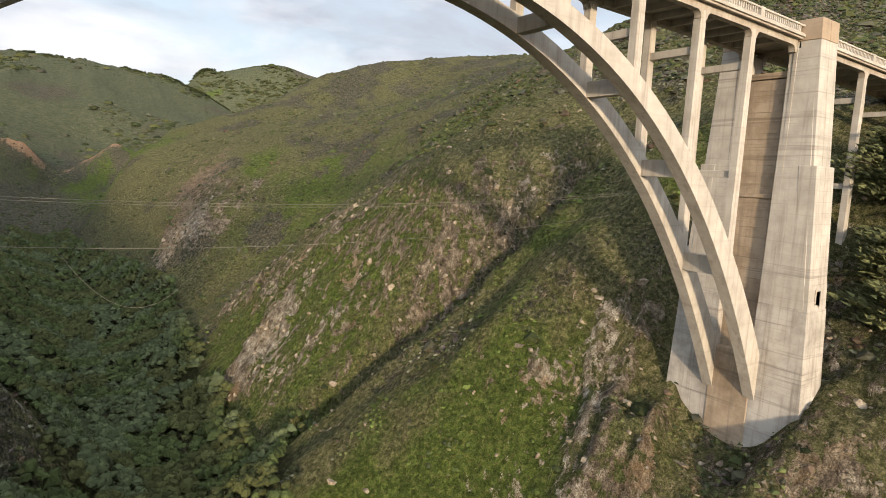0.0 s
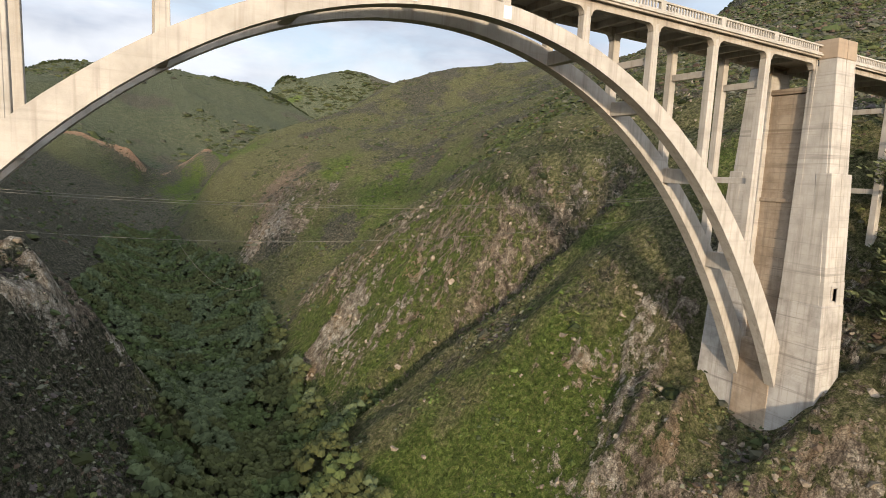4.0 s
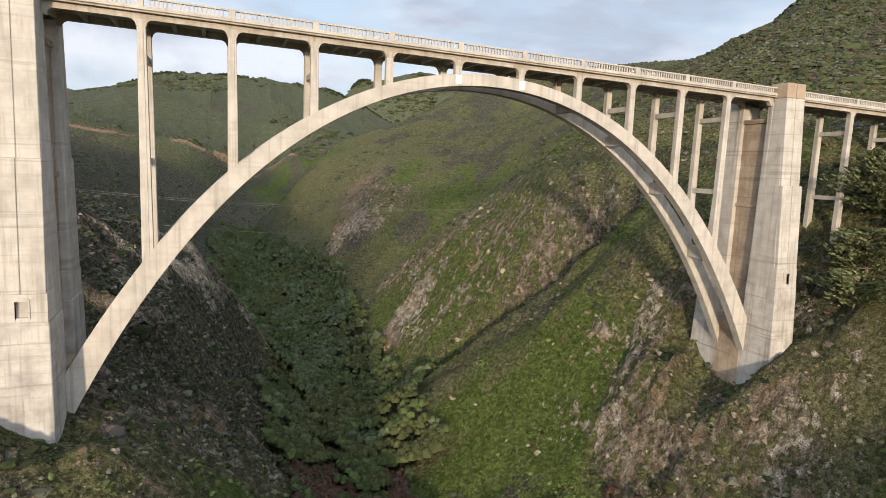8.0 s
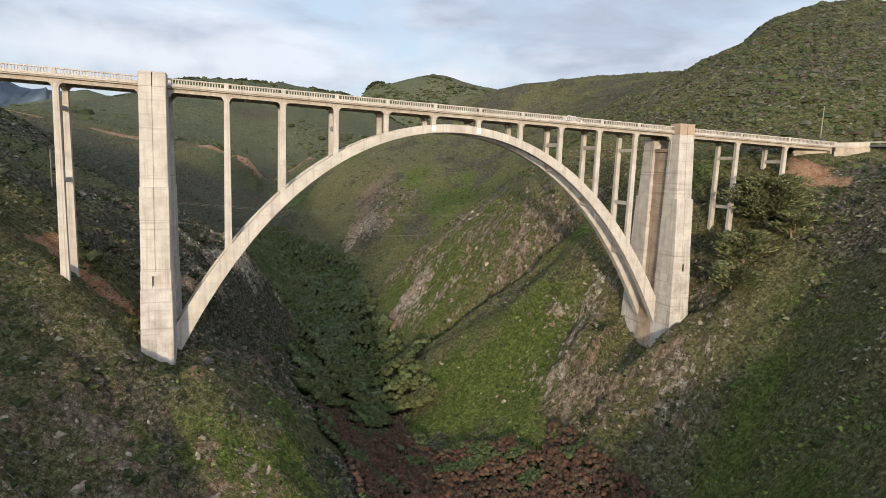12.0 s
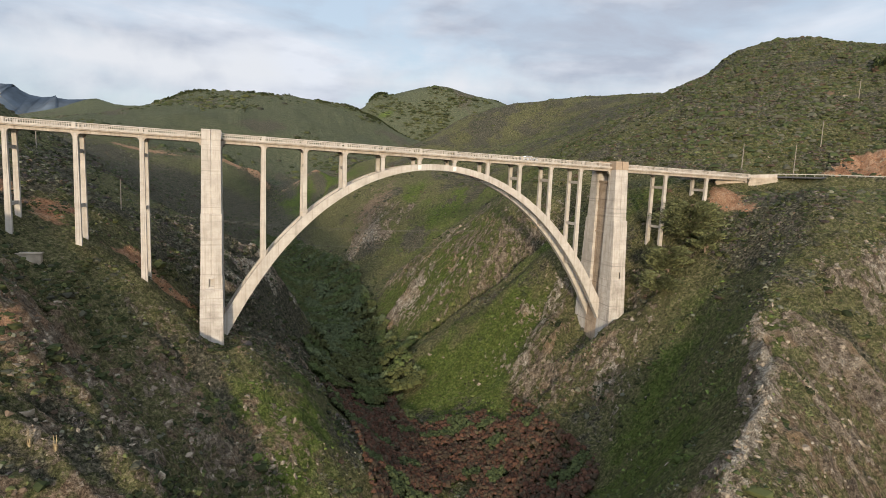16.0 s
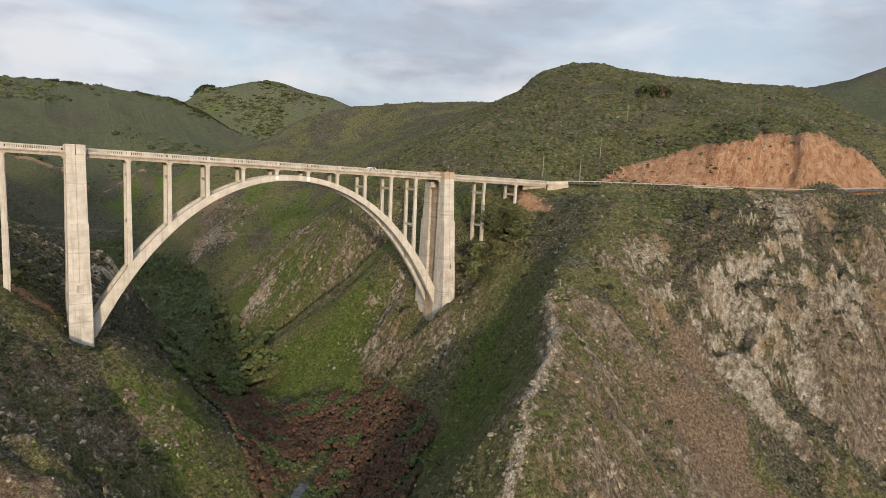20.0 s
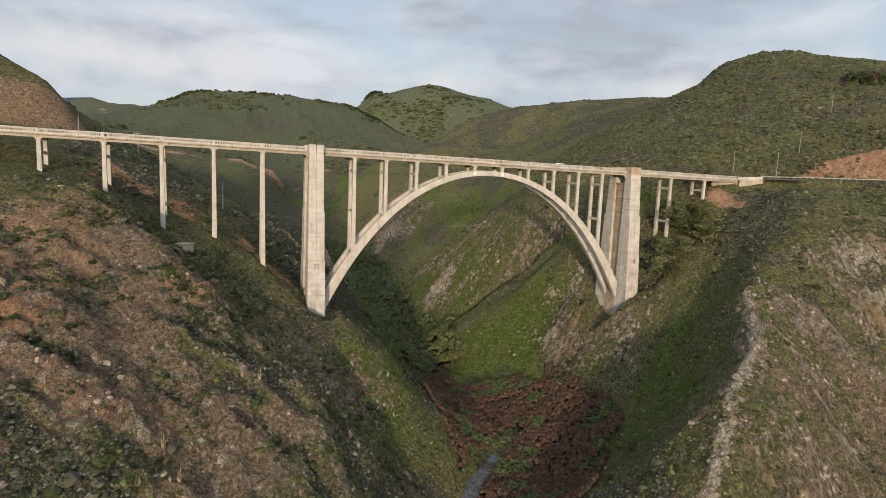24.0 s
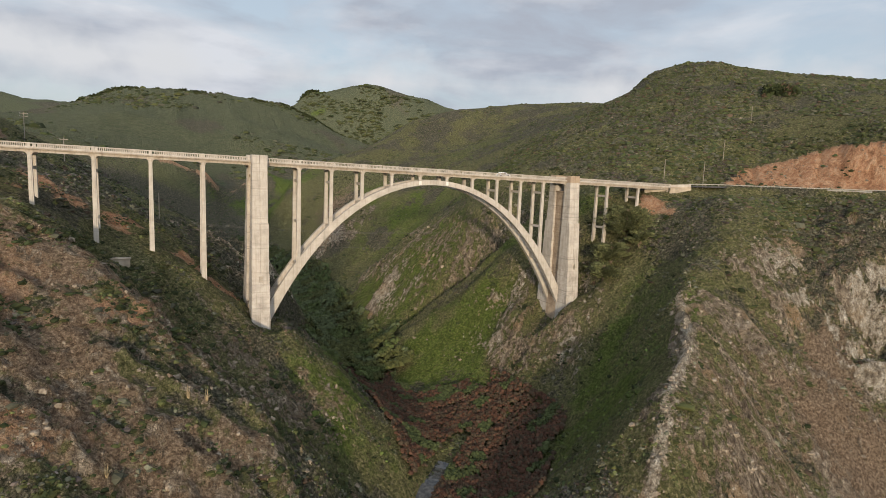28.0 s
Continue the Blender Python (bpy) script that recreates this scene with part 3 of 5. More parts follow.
def height(x, y):
    x, y = np.asarray(x, float), np.asarray(y, float)
    z = smooth_height(x, y)
    e = 3.0
    slope = np.hypot(smooth_height(x + e, y) - z, smooth_height(x, y + e) - z) / e
    rough = np.clip((slope - 0.25) / 0.7, 0, 1)
    far = np.clip((np.hypot(x, y) - 200) / 700, 0, 1)
    crag = rocky(x, y)
    calm = 1 - np.exp(-(side_of(x, y, CREASES["road_south"])[0] / 7) ** 2)
    calm = calm * (1 - np.exp(-(np.hypot(x - 50, y - 2.5) / 7) ** 4)) * (1 - np.exp(-(np.hypot(x + 51, y + 5) / 5) ** 4))
    z = z + fractal(x, y, 26, 4, 0.5, 3) * (0.8 + 2.2 * rough) * (1 - far) * calm
    z = z + fractal(x, y, 9, 5, 0.55, 11, True) * (0.2 + 0.8 * rough + 1.6 * crag) * (1 - far) * calm
    z = z + fractal(x, y, 90, 5, 0.5, 21, True) * 9 * far
    # outcrops: broken blocks where rock comes through
    hard = np.clip((crag + fractal(x, y, 7, 3, 0.5, 17) - 0.28) * 2.2, 0, 1)
    z = z + hard * (blocks(x, y, 4.2, 41) * 2.0 + blocks(x, y, 1.9, 47) * 1.0 + 0.5) * calm
    for name, (_, _, _, tall, _) in RIBS.items():
        zone, rib = rib_at(x, y, name)
        z = z + zone * tall * (rib - 0.1) * calm
    bank, share = side_of(x, y, CREASES["bank_top"])
    z = z + (0.25 - np.abs(value_noise(share * 34, share * 0 + 3.3, 51))) * 4.2 * np.exp(-(bank / 9) ** 4) * calm
    bank_rib = value_noise(share * 110, share * 0 + 9.1, 53)
    z = z + bank_rib * 1.5 * np.exp(-(bank / 8) ** 4) * calm
    # a narrow gully behind the near hillside
    cut, share = side_of(x, y, [(a + 2.0, b + 4.5) for a, b, _ in CREASES["gully_nose"]])
    z = z - 6.0 * np.exp(-(cut / 3.0) ** 2) * np.clip((1.0 - share) * 8, 0, 1)
    lip, share = side_of(x, y, [(a - 1.0, b - 2.0) for a, b, _ in CREASES["gully_nose"]])
    z = z + 2.0 * np.exp(-(lip / 3.0) ** 2) * np.clip((1.0 - share) * 8, 0, 1)
    # buttresses and ledges of the southern cliff
    cliff = np.exp(-(np.hypot((x - 132) / 60, (y + 82) / 40)) ** 4) * calm * np.clip((x + 0.55 * y - 52) / 8, 0, 1)
    wx, wy = x + fractal(x, y, 14, 3, 0.5, 63) * 9, y + fractal(x, y, 14, 3, 0.5, 64) * 9
    z = z + cliff * (fractal(wx, wy, 26, 3, 0.5, 61, True) * 9.0 + blocks(wx, wy, 7.5, 67) * 3.2 + blocks(x, y, 2.6, 69) * 1.3)
    # a low lip of earth and brush on the seaward side of the road
    lip, share = side_of(x, y, [(a - 2.4, b - 2.3) for a, b, _ in CREASES["road_south"][2:]])
    z = z + 1.9 * np.exp(-(lip / 1.4) ** 2)
    # jagged rock along the crest of the spur
    crest, share = side_of(x, y, CREASES["spur"])
    z = z + np.exp(-crest / 2.6) * (2.2 + 2.8 * blocks(x, y, 2.4, 57)) * np.clip((share - 0.30) * 6, 0, 1) * np.clip((0.97 - share) * 8, 0, 1)
    return np.maximum(z, -4.0)


def steps_out(core, reach, fine, grow_by):
    """Even steps in the core, growing outwards."""
    inner = np.arange(core[0], core[1] + 1e-6, fine)
    grow = np.cumsum(fine * grow_by ** np.arange(1, 200))
    lo = core[0] - grow[grow < core[0] - reach[0]]
    hi = core[1] + grow[grow < reach[1] - core[1]]
    return np.r_[reach[0], lo[::-1], inner, hi, reach[1]]


gx = steps_out((-115, 190), (-3500, 3500), 0.85, 1.05)
gy = steps_out((-112, 112), (-3500, 4300), 0.88, 1.028)
GX, GY = np.meshgrid(gx, gy)
GZ = height(GX, GY)


def grid_mesh(name, X, Y, Z):
    r, c = X.shape
    me = bpy.data.meshes.new(name)
    co = np.stack([X, Y, Z], -1).reshape(-1, 3)
    i = np.arange(r * c).reshape(r, c)
    quads = np.stack([i[:-1, :-1], i[:-1, 1:], i[1:, 1:], i[1:, :-1]], -1).reshape(-1, 4)
    me.vertices.add(len(co))
    me.vertices.foreach_set("co", co.ravel())
    me.loops.add(quads.size)
    me.loops.foreach_set("vertex_index", quads.ravel())
    me.polygons.add(len(quads))
    me.polygons.foreach_set("loop_start", np.arange(0, quads.size, 4))
    me.polygons.foreach_set("loop_total", np.full(len(quads), 4))
    me.update()
    me.polygons.foreach_set("use_smooth", np.ones(len(quads), bool))
    return me


def cover_at(x, y, z, slope):
    """How far rock, bare soil, lush green and clay take the ground; and heath, meadow, pale rock."""
    streaky = fractal(x, y, 5, 4, 0.6, 33)
    patchy = fractal(x, y, 16, 4, 0.55, 35)
    rock = np.clip(rocky(x, y) * 0.95 + np.clip((slope - 1.1) / 1.5, 0, 0.25), 0, 0.8)
    soil = patches(x, y, BARE, 61)
    lush = patches(x, y, GREEN, 71)
    heath = np.clip(0.30 + 1.3 * patchy, 0, 1)
    pale = np.clip(0.18 + 1.1 * fractal(x, y, 22, 3, 0.5, 37), 0, 1)
    # the northern slope: stony rib backs, brown wash between, dark heath in the hollows
    zone, rib = rib_at(x, y, "north")
    zone = np.clip(zone * 1.3, 0, 1)
    rock = np.maximum(rock * (1 - zone), zone * np.clip((rib - 0.15 + 0.7 * streaky) * 2.2, 0, 0.56))
    pale = np.maximum(pale * (1 - 0.6 * zone), zone * np.clip(1.2 * rib, 0, 0.35))
    soil = np.maximum(soil * (1 - zone), zone * np.clip(0.26 + (rib - 0.05) * 0.8 + 2.0 * patchy, 0, 0.66))
    heath = np.maximum(heath * (1 - zone), zone * np.clip(0.95 - 2.2 * rib - 1.2 * patchy, 0, 1))
    zone, rib = rib_at(x, y, "shoulder")
    rock = np.maximum(rock, zone * np.clip((rib - 0.04 + 0.7 * streaky) * 2.2, 0, 0.62))
    heath = np.maximum(heath * (1 - 0.5 * zone), zone * np.clip(0.30 - 2.0 * rib + patchy, 0, 0.8))
    soil = np.maximum(soil, zone * np.clip(1.5 * patchy - 0.5 * streaky, 0, 0.55))
    zone, rib = rib_at(x, y, "inland")
    rock = np.maximum(rock * (1 - 0.7 * zone), zone * np.clip((rib - 0.12 + 0.4 * streaky) * 2.4, 0, 0.75))
    heath = np.maximum(heath, zone * 0.9)
    # the round hill in the bend: grass with small outcrops
    zone, rib = rib_at(x, y, "nose")
    rock = np.maximum(rock, zone * np.clip((streaky + 0.5 * rib - 0.02) * 2.4, 0, 0.6))
    heath = heath * (1 - 0.8 * zone)
    zone, rib = rib_at(x, y, "foot")
    rock = np.maximum(rock, zone * np.clip((rib - 0.10 + 0.4 * streaky) * 2.2, 0, 0.6))
    heath = heath * (1 - 0.6 * np.exp(-(np.hypot((x - 28) / 24, (y - 30) / 22)) ** 4))
    # the spur: green shaded flank, stony crest, grey brush in streaks on the seaward side
    crest, share = side_of(x, y, CREASES["spur"])
    gully, _ = side_of(x, y, CREASES["gully_south"])
    shaded = np.exp(-((crest + gully - 24) / 16) ** 2) * (gully < 30) * (x < 92) * (x > 0)
    shaded = shaded * np.clip((62 - z) / 10, 0, 1)
    lush = np.maximum(lush * (1 - shaded), 0.62 * shaded * np.clip(0.6 + 1.4 * patchy, 0, 1))
    rock, heath = rock * (1 - 0.8 * shaded), heath * (1 - 0.7 * shaded)
    zone, rib = rib_at(x, y, "spur_flank")
    rock = np.where(zone > 0.4, np.clip((rib + 0.04 + 0.8 * streaky) * 2.3, 0, 0.68), rock)
    pale = np.maximum(pale, 0.4 * zone)
    heath = np.maximum(heath * (1 - 0.6 * zone), zone * np.clip(0.40 - 2.4 * rib + 1.3 * patchy, 0, 1))
    soil = np.maximum(soil, zone * np.clip(1.6 * patchy + 0.6 * streaky - 0.05, 0, 0.6))
    edge = np.exp(-(crest / 2.4) ** 2) * np.clip((share - 0.22) * 5, 0, 1)
    rock, pale = np.maximum(rock, 0.8 * edge), np.maximum(pale, 0.7 * edge)
    # the cliff: bare where steep, brush on the ledges and in the gullies
    zone = np.clip(1.25 * np.exp(-(np.hypot((x - 130) / 62, (y + 80) / 42)) ** 4), 0, 1) * np.clip((x + 0.55 * y - 45) / 8, 0, 1)
    bare = np.clip((slope - 1.1) * 0.7 + 0.38 + 1.8 * patchy + 0.5 * streaky, 0, 0.82)
    rock = rock * (1 - zone) + zone * bare * np.clip((88 - z) / 7, 0.1, 1)
    heath = np.maximum(heath * (1 - zone), zone * np.clip(1.0 - bare * 1.2, 0, 1))
    pale = np.maximum(pale * (1 - zone), zone * np.clip(0.42 + 1.9 * fractal(x, y, 18, 3, 0.5, 39), 0, 1))
    # slides of bare earth
    slide = np.exp(-(((x - 69 + (y + 78) * 0.55 + 7 * streaky + 4 * patchy) / np.clip(3.5 - (y + 66) * 0.28, 2.5, 9.0)) ** 4) - ((y + 86) / 18) ** 4)
    soil = np.maximum(soil, slide)
    rock, heath, lush = rock * (1 - slide), heath * (1 - slide), lush * (1 - slide)
    top, share = side_of(x, y, CREASES["bank_top"])
    foot, _ = side_of(x, y, CREASES["bank_foot"])
    bank = np.exp(-(np.minimum(top, foot) / 7.5) ** 4) * (top + foot < 27) * (slope > 0.35) * (x > 122) * (x < 193) * (z < 84.8 + (x - 125) * 0.45)
    seaward, _ = side_of(x, y, [(a - 2.4, b - 2.3) for a, b, _ in CREASES["road_south"]])
    bank = np.clip(bank * (seaward > foot) * 1.3, 0, 1)
    soil = np.maximum(soil, bank)
    face, _ = side_of(x, y, CREASES["bluff_face"])
    low, _ = side_of(x, y, CREASES["bluff_foot"])
    cut = np.clip(1.5 * np.exp(-((face + low) / 11) ** 4), 0, 1)
    soil = np.maximum(soil, cut)
    rock = rock * (1 - 0.75 * bank) * (1 - cut)
    heath = heath * (1 - bank) * (1 - cut)
    road, _ = side_of(x, y, CREASES["old_road"])
    scar = np.exp(-(road / 7) ** 4) * np.clip(0.75 + fractal(x, y, 25, 3, 0.6, 73) * 2.2, 0, 1)
    soil = np.maximum(soil, scar)
    clay = np.maximum(np.maximum(0.55 * scar, 0.12 * cut), np.maximum(bank, np.clip(patches(x, y, CLAY, 61) * 1.3, 0, 1)))
    # open pasture on the distant hills, greyed for haze; brush on the nearer ones
    meadow = np.clip((y - 440 + 160 * fractal(x, y, 160, 4, 0.6, 75)) / 120, 0, 1)
    meadow = np.maximum(meadow, np.clip((x - 420) / 120, 0, 1))
    heath = heath * (1 - 0.85 * meadow) + 0.85 * meadow * np.clip(3.0 * fractal(x, y, 120, 5, 0.6, 77) - 0.2, 0, 1)
    hill = np.clip((x - 105) / 30, 0, 1) * np.clip((y + 0.6 * x - 62) / 30, 0, 1) * (1 - meadow)
    heath = np.maximum(heath, hill * np.clip(0.55 + 1.2 * patchy, 0, 1))
    # scrub on the inland valley side; its dark heath colour also paints the shade there
    inland = np.clip((y - 95) / 40, 0, 1) * np.clip((470 - y) / 40, 0, 1) * np.clip((14 - x) / 24, 0, 1)
    heath = np.maximum(heath, 0.85 * inland)
    zeros = np.zeros_like(x)
    return np.stack([rock, soil, lush, clay], -1), np.stack([heath, meadow, pale, zeros], -1)


ground_mesh = grid_mesh("ground", GX, GY, GZ)
sy, sx = np.gradient(GZ, gy, gx)
SLOPE = np.hypot(sx, sy)
COVER, GROWTH = cover_at(GX, GY, GZ, SLOPE)
attr = ground_mesh.color_attributes.new("cover", "FLOAT_COLOR", "POINT")
attr.data.foreach_set("color", COVER.astype(np.float32).ravel())
attr = ground_mesh.color_attributes.new("growth", "FLOAT_COLOR", "POINT")
attr.data.foreach_set("color", GROWTH.astype(np.float32).ravel())
ground_mesh.materials.append(GROUND)
ground = tagged(new("ground", ground_mesh), "steep coastal canyon of grass, brush and pale rock", "hillside", kind="structure")


def on_grid(table, x, y):
    """A grid's values at places, between its rows and columns."""
    i = np.clip(np.searchsorted(gx, x) - 1, 0, len(gx) - 2)
    j = np.clip(np.searchsorted(gy, y) - 1, 0, len(gy) - 2)
    u, v = (x - gx[i]) / (gx[i + 1] - gx[i]), (y - gy[j]) / (gy[j + 1] - gy[j])
    if table.ndim == 3:
        u, v = u[:, None], v[:, None]
    return (table[j, i] * (1 - u) + table[j, i + 1] * u) * (1 - v) + (table[j + 1, i] * (1 - u) + table[j + 1, i + 1] * u) * v

# ---- the bridge ----
def line_z(x):
    """Underside of the cornice along the bridge, which falls gently to the south."""
    return 84.35 - 0.0185 * x


def part(name, bm, mat, parent=None, label="", smooth=False):
    me = bpy.data.meshes.new(name)
    bm.to_mesh(me)
    bm.free()
    if mat:
        me.materials.append(mat)
    if smooth:
        me.polygons.foreach_set("use_smooth", np.ones(len(me.polygons), bool))
    ob = new(name, me)
    if parent:
        ob.parent = parent
    if label:
        ob["label"] = label
    return ob


def empty(name, label, category, group=""):
    return tagged(new(name), label, category, group)


def solid(bm, lower, upper):
    """A block between two outlines of the same number of corners."""
    a = [bm.verts.new(p) for p in lower]
    b = [bm.verts.new(p) for p in upper]
    n = len(a)
    bm.faces.new(a[::-1])
    bm.faces.new(b)
    for i in range(n):
        bm.faces.new((a[i], a[(i + 1) % n], b[(i + 1) % n], b[i]))


def block(bm, x0, x1, y0, y1, z0, z1, top=None):
    """A box; top: (x0, x1, y0, y1) of its upper face where it tapers."""
    u = top or (x0, x1, y0, y1)
    solid(bm, [(x0, y0, z0), (x1, y0, z0), (x1, y1, z0), (x0, y1, z0)], [(u[0], u[2], z1), (u[1], u[2], z1), (u[1], u[3], z1), (u[0], u[3], z1)])


def bevelled(bm, w=0.05):
    bmesh.ops.recalc_face_normals(bm, faces=bm.faces)
    bmesh.ops.bevel(bm, geom=[e for e in bm.edges if e.calc_face_angle(0) > 0.5], offset=w, segments=1, affect="EDGES")
    return bm


NEAR, FAR_SIDE = (0.05, 0.9), (5.6, 6.45)      # the two lines of columns, across the bridge
ARCH_X = [(k - 5.5) * 9.144 for k in range(1, 11)]
NORTH_X = [-65.8, -78.0, -90.2, -102.9, -116.4]
SOUTH_X = [69.3, 84.0]
TOWERS = [-52.1, 52.3]
END_N, END_S = -134.0, 99.0


def arch_mid(x):
    return 81.25 - 0.01219 * x * x - 1.40e-6 * x ** 4


def arch_deep(x):
    return 1.5 + 1.3 * (abs(x) / 49.0) ** 2


bridge = empty("arch_bridge", "long open-spandrel concrete arch bridge spanning the canyon", "bridge")


WIDE = 1.015          # the southern half spans a little further


def rib(y0, y1):
    bm = bmesh.new()
    rings = []
    steps = 72
    for i in range(steps + 1):
        x = -52.6 + 105.2 * i / steps
        s = -2 * 0.01219 * x - 4 * 1.40e-6 * x ** 3
        n = Vector((-s, 0, 1)).normalized()
        h = arch_deep(x) / 2
        c = Vector((x, 0, arch_mid(x)))
        o, u = c + n * h, c - n * h
        for q in (o, u):
            q.x *= WIDE if q.x > 0 else 1.0
        rings.append([bm.verts.new((p.x, y, p.z)) for p, y in ((u, y0), (u, y1), (o, y1), (o, y0))])
    for a, b in zip(rings, rings[1:]):
        for i in range(4):
            bm.faces.new((a[i], a[(i + 1) % 4], b[(i + 1) % 4], b[i]))
    bm.faces.new(rings[0])
    bm.faces.new(rings[-1][::-1])
    bmesh.ops.recalc_face_normals(bm, faces=bm.faces)
    return bm


for y0, y1 in ((-0.12, 1.25), (5.3, 6.65)):
    part("arch_rib", rib(y0, y1), CONCRETE, bridge, "curved concrete arch rib")

GIRDER = 1.05        # depth of the edge beam below the cornice


def column(x, side, foot, name="column"):
    y0, y1 = side
    top = line_z(x) - GIRDER + 0.05
    tall = top - foot
    w, b = 0.43, 0.43 + min(0.22, 0.007 * tall)
    bm = bmesh.new()
    block(bm, x - b, x + b, y0, y1, foot, top - 0.0, (x - w, x + w, y0, y1))
    outer = y0 - 0.06 if side is NEAR else y0
    block(bm, x - 0.22, x + 0.22, outer if side is NEAR else y0 + 0.3, y1 if side is NEAR else y1 + 0.06, foot, top, None)
    return part(name, bevelled(bm, 0.04), CONCRETE, bridge)


def strut(x, z, h=0.75, w=0.5):
    bm = bmesh.new()
    block(bm, x - w / 2, x + w / 2, NEAR[1] - 0.02, FAR_SIDE[0] + 0.02, z - h / 2, z + h / 2)
    part("strut", bevelled(bm, 0.03), CONCRETE, bridge)


for x in ARCH_X:
    foot = arch_mid(x / (WIDE if x > 0 else 1)) + arch_deep(x) / 2 * 0.9
    for side in (NEAR, FAR_SIDE):
        column(x, side, foot - 0.6)
    if line_z(x) - foot > 8:
        strut(x, line_z(x) - 4.6)
    if line_z(x) - foot > 20:
        strut(x, line_z(x) - 16.0)
    # cross beam between the ribs
    if abs(x) > 8:
        bm = bmesh.new()
        z = arch_mid(x / (WIDE if x > 0 else 1))
        h = arch_deep(x) * 0.42
        block(bm, x - 0.45, x + 0.45, 1.2, 5.35, z - h, z + h)
        part("rib_brace", bevelled(bm, 0.03), CONCRETE, bridge)
for x in NORTH_X + SOUTH_X:
    for side in (NEAR, FAR_SIDE):
        foot = float(height(x, sum(side) / 2)) - 2.5
        column(x, side, foot)
    strut(x, line_z(x) - 4.6)
    if line_z(x) - foot > 18:
        strut(x, line_z(x) - 16.0)

# towers: two battered legs with paired pilasters, a thin wall between them
def tower(cx):
    tz = line_z(cx) + 1.75
    wall_top = line_z(cx) - 4.3
    m = 3.25                          # middle of the deck

    def piece(bm, g, x0, x1, d0, d1, z0, z1, t0, t1, u=None):
        """Outer face at d0 from the middle, rising to t0; inner at d1, rising to t1; u: x limits on top."""
        ya, yb = sorted((m - g * d0, m - g * d1))
        yc, yd = sorted((m - g * t0, m - g * t1))
        if g < 0:
            d0, t0 = 5.8 + (d0 - 5.8) * 0.2, 5.8 + (t0 - 5.8) * 0.2
        slim = 0.87 if z1 < 53 else 0.88
        x0, x1 = x0 * slim, x1 * slim
        ux = (u[0] * slim, u[1] * slim) if u else (x0, x1)
        block(bm, cx + x0, cx + x1, ya, yb, z0, z1, (cx + ux[0], cx + ux[1], yc, yd))
    for g in (1, -1):
        bm = bmesh.new()
        piece(bm, g, -3.0, 3.0, 9.2, 2.2, 28.0, 52.7, 7.98, 2.3, (-2.7, 2.7))
        part("pedestal", bevelled(bm, 0.08), FOOTING, bridge, "stepped concrete pedestal")
        bm = bmesh.new()
        piece(bm, g, -2.6, 2.6, 7.5, 2.35, 52.7, tz - 3.0, 5.3, 2.5, (-2.2, 2.2))
        part("tower_leg", bevelled(bm, 0.06), TOWER, bridge, "board-marked concrete tower leg")
        for s in (-1, 1):
            x0, x1 = (-2.45, -0.07) if s < 0 else (0.07, 2.45)
            bm = bmesh.new()
            piece(bm, g, x0, x1, 7.75, 6.0, 55.6, 69.0, 6.95, 5.0)
            part("pilaster", bevelled(bm, 0.05), TOWER, bridge)
            bm = bmesh.new()
            piece(bm, g, x0 * 0.94, x1 * 0.94, 6.55, 5.0, 69.0, tz - 2.3, 5.70, 3.5, (x0 * 0.905, x1 * 0.905))
            part("pilaster", bevelled(bm, 0.05), TOWER, bridge)
            bm = bmesh.new()
            piece(bm, g, x0 * 0.93, x1 * 0.93, 5.74, 2.6, tz - 2.3, tz, 5.62, 2.6)
            part("pier_cap", bevelled(bm, 0.05), CAP if cx > 0 else TOWER, bridge, "brown-stained concrete pier cap" if cx > 0 else "")
            # thin ribs at the inner corners of the leg
            for k in (0, 1):
                bm = bmesh.new()
                xa, xb = sorted((s * 2.28, s * (2.62 - 0.16 * k)))
                ta, tb = sorted((s * 1.9, s * (2.30 - 0.10 * k)))
                piece(bm, g, xa, xb, 3.35 - 0.5 * k, 2.95 - 0.5 * k, 44.0, line_z(cx) - 0.6, 3.35 - 0.5 * k, 2.95 - 0.5 * k, (ta, tb))
                part("corner_rib", bm, TOWER, bridge)
        bm = bmesh.new()
        piece(bm, g, -0.4, 0.4, 7.62, 6.2, 55.6, 68.95, 6.82, 5.2)
        part("groove_back", bm, TOWER, bridge)
        bm = bmesh.new()
        piece(bm, g, -0.4, 0.4, 6.43, 5.1, 69.0, tz - 2.3, 5.58, 3.6)
        part("groove_back", bm, TOWER, bridge)
        # base course of the shaft with its window
        for x0, x1, z0, z1 in ((-2.55, -0.62, 52.7, 55.6), (0.62, 2.55, 52.7, 55.6), (-0.62, 0.62, 52.7, 53.2), (-0.62, 0.62, 54.9, 55.6)):
            bm = bmesh.new()
            piece(bm, g, x0, x1, 7.9, 6.4, z0, z1, 7.76, 6.4)
            part("shaft_course", bm, TOWER, bridge)
        for x0, x1, z0, z1 in ((-0.85, -0.62, 53.1, 55.1), (0.62, 0.85, 53.1, 55.1), (-0.62, 0.62, 54.9, 55.1)):
            bm = bmesh.new()
            piece(bm, g, x0, x1, 7.95, 7.5, z0, z1, 7.91, 7.5)
            part("window_surround", bm, TOWER, bridge)
    bm = bmesh.new()
    block(bm, cx - 2.72, cx + 2.72, 0.6, 5.9, 28.0, 46.2, (cx - 2.5, cx + 2.5, 0.6, 5.9))
    part("wall_base", bevelled(bm, 0.08), WALL, bridge, "stained concrete base between the tower legs")
    z = 44.0
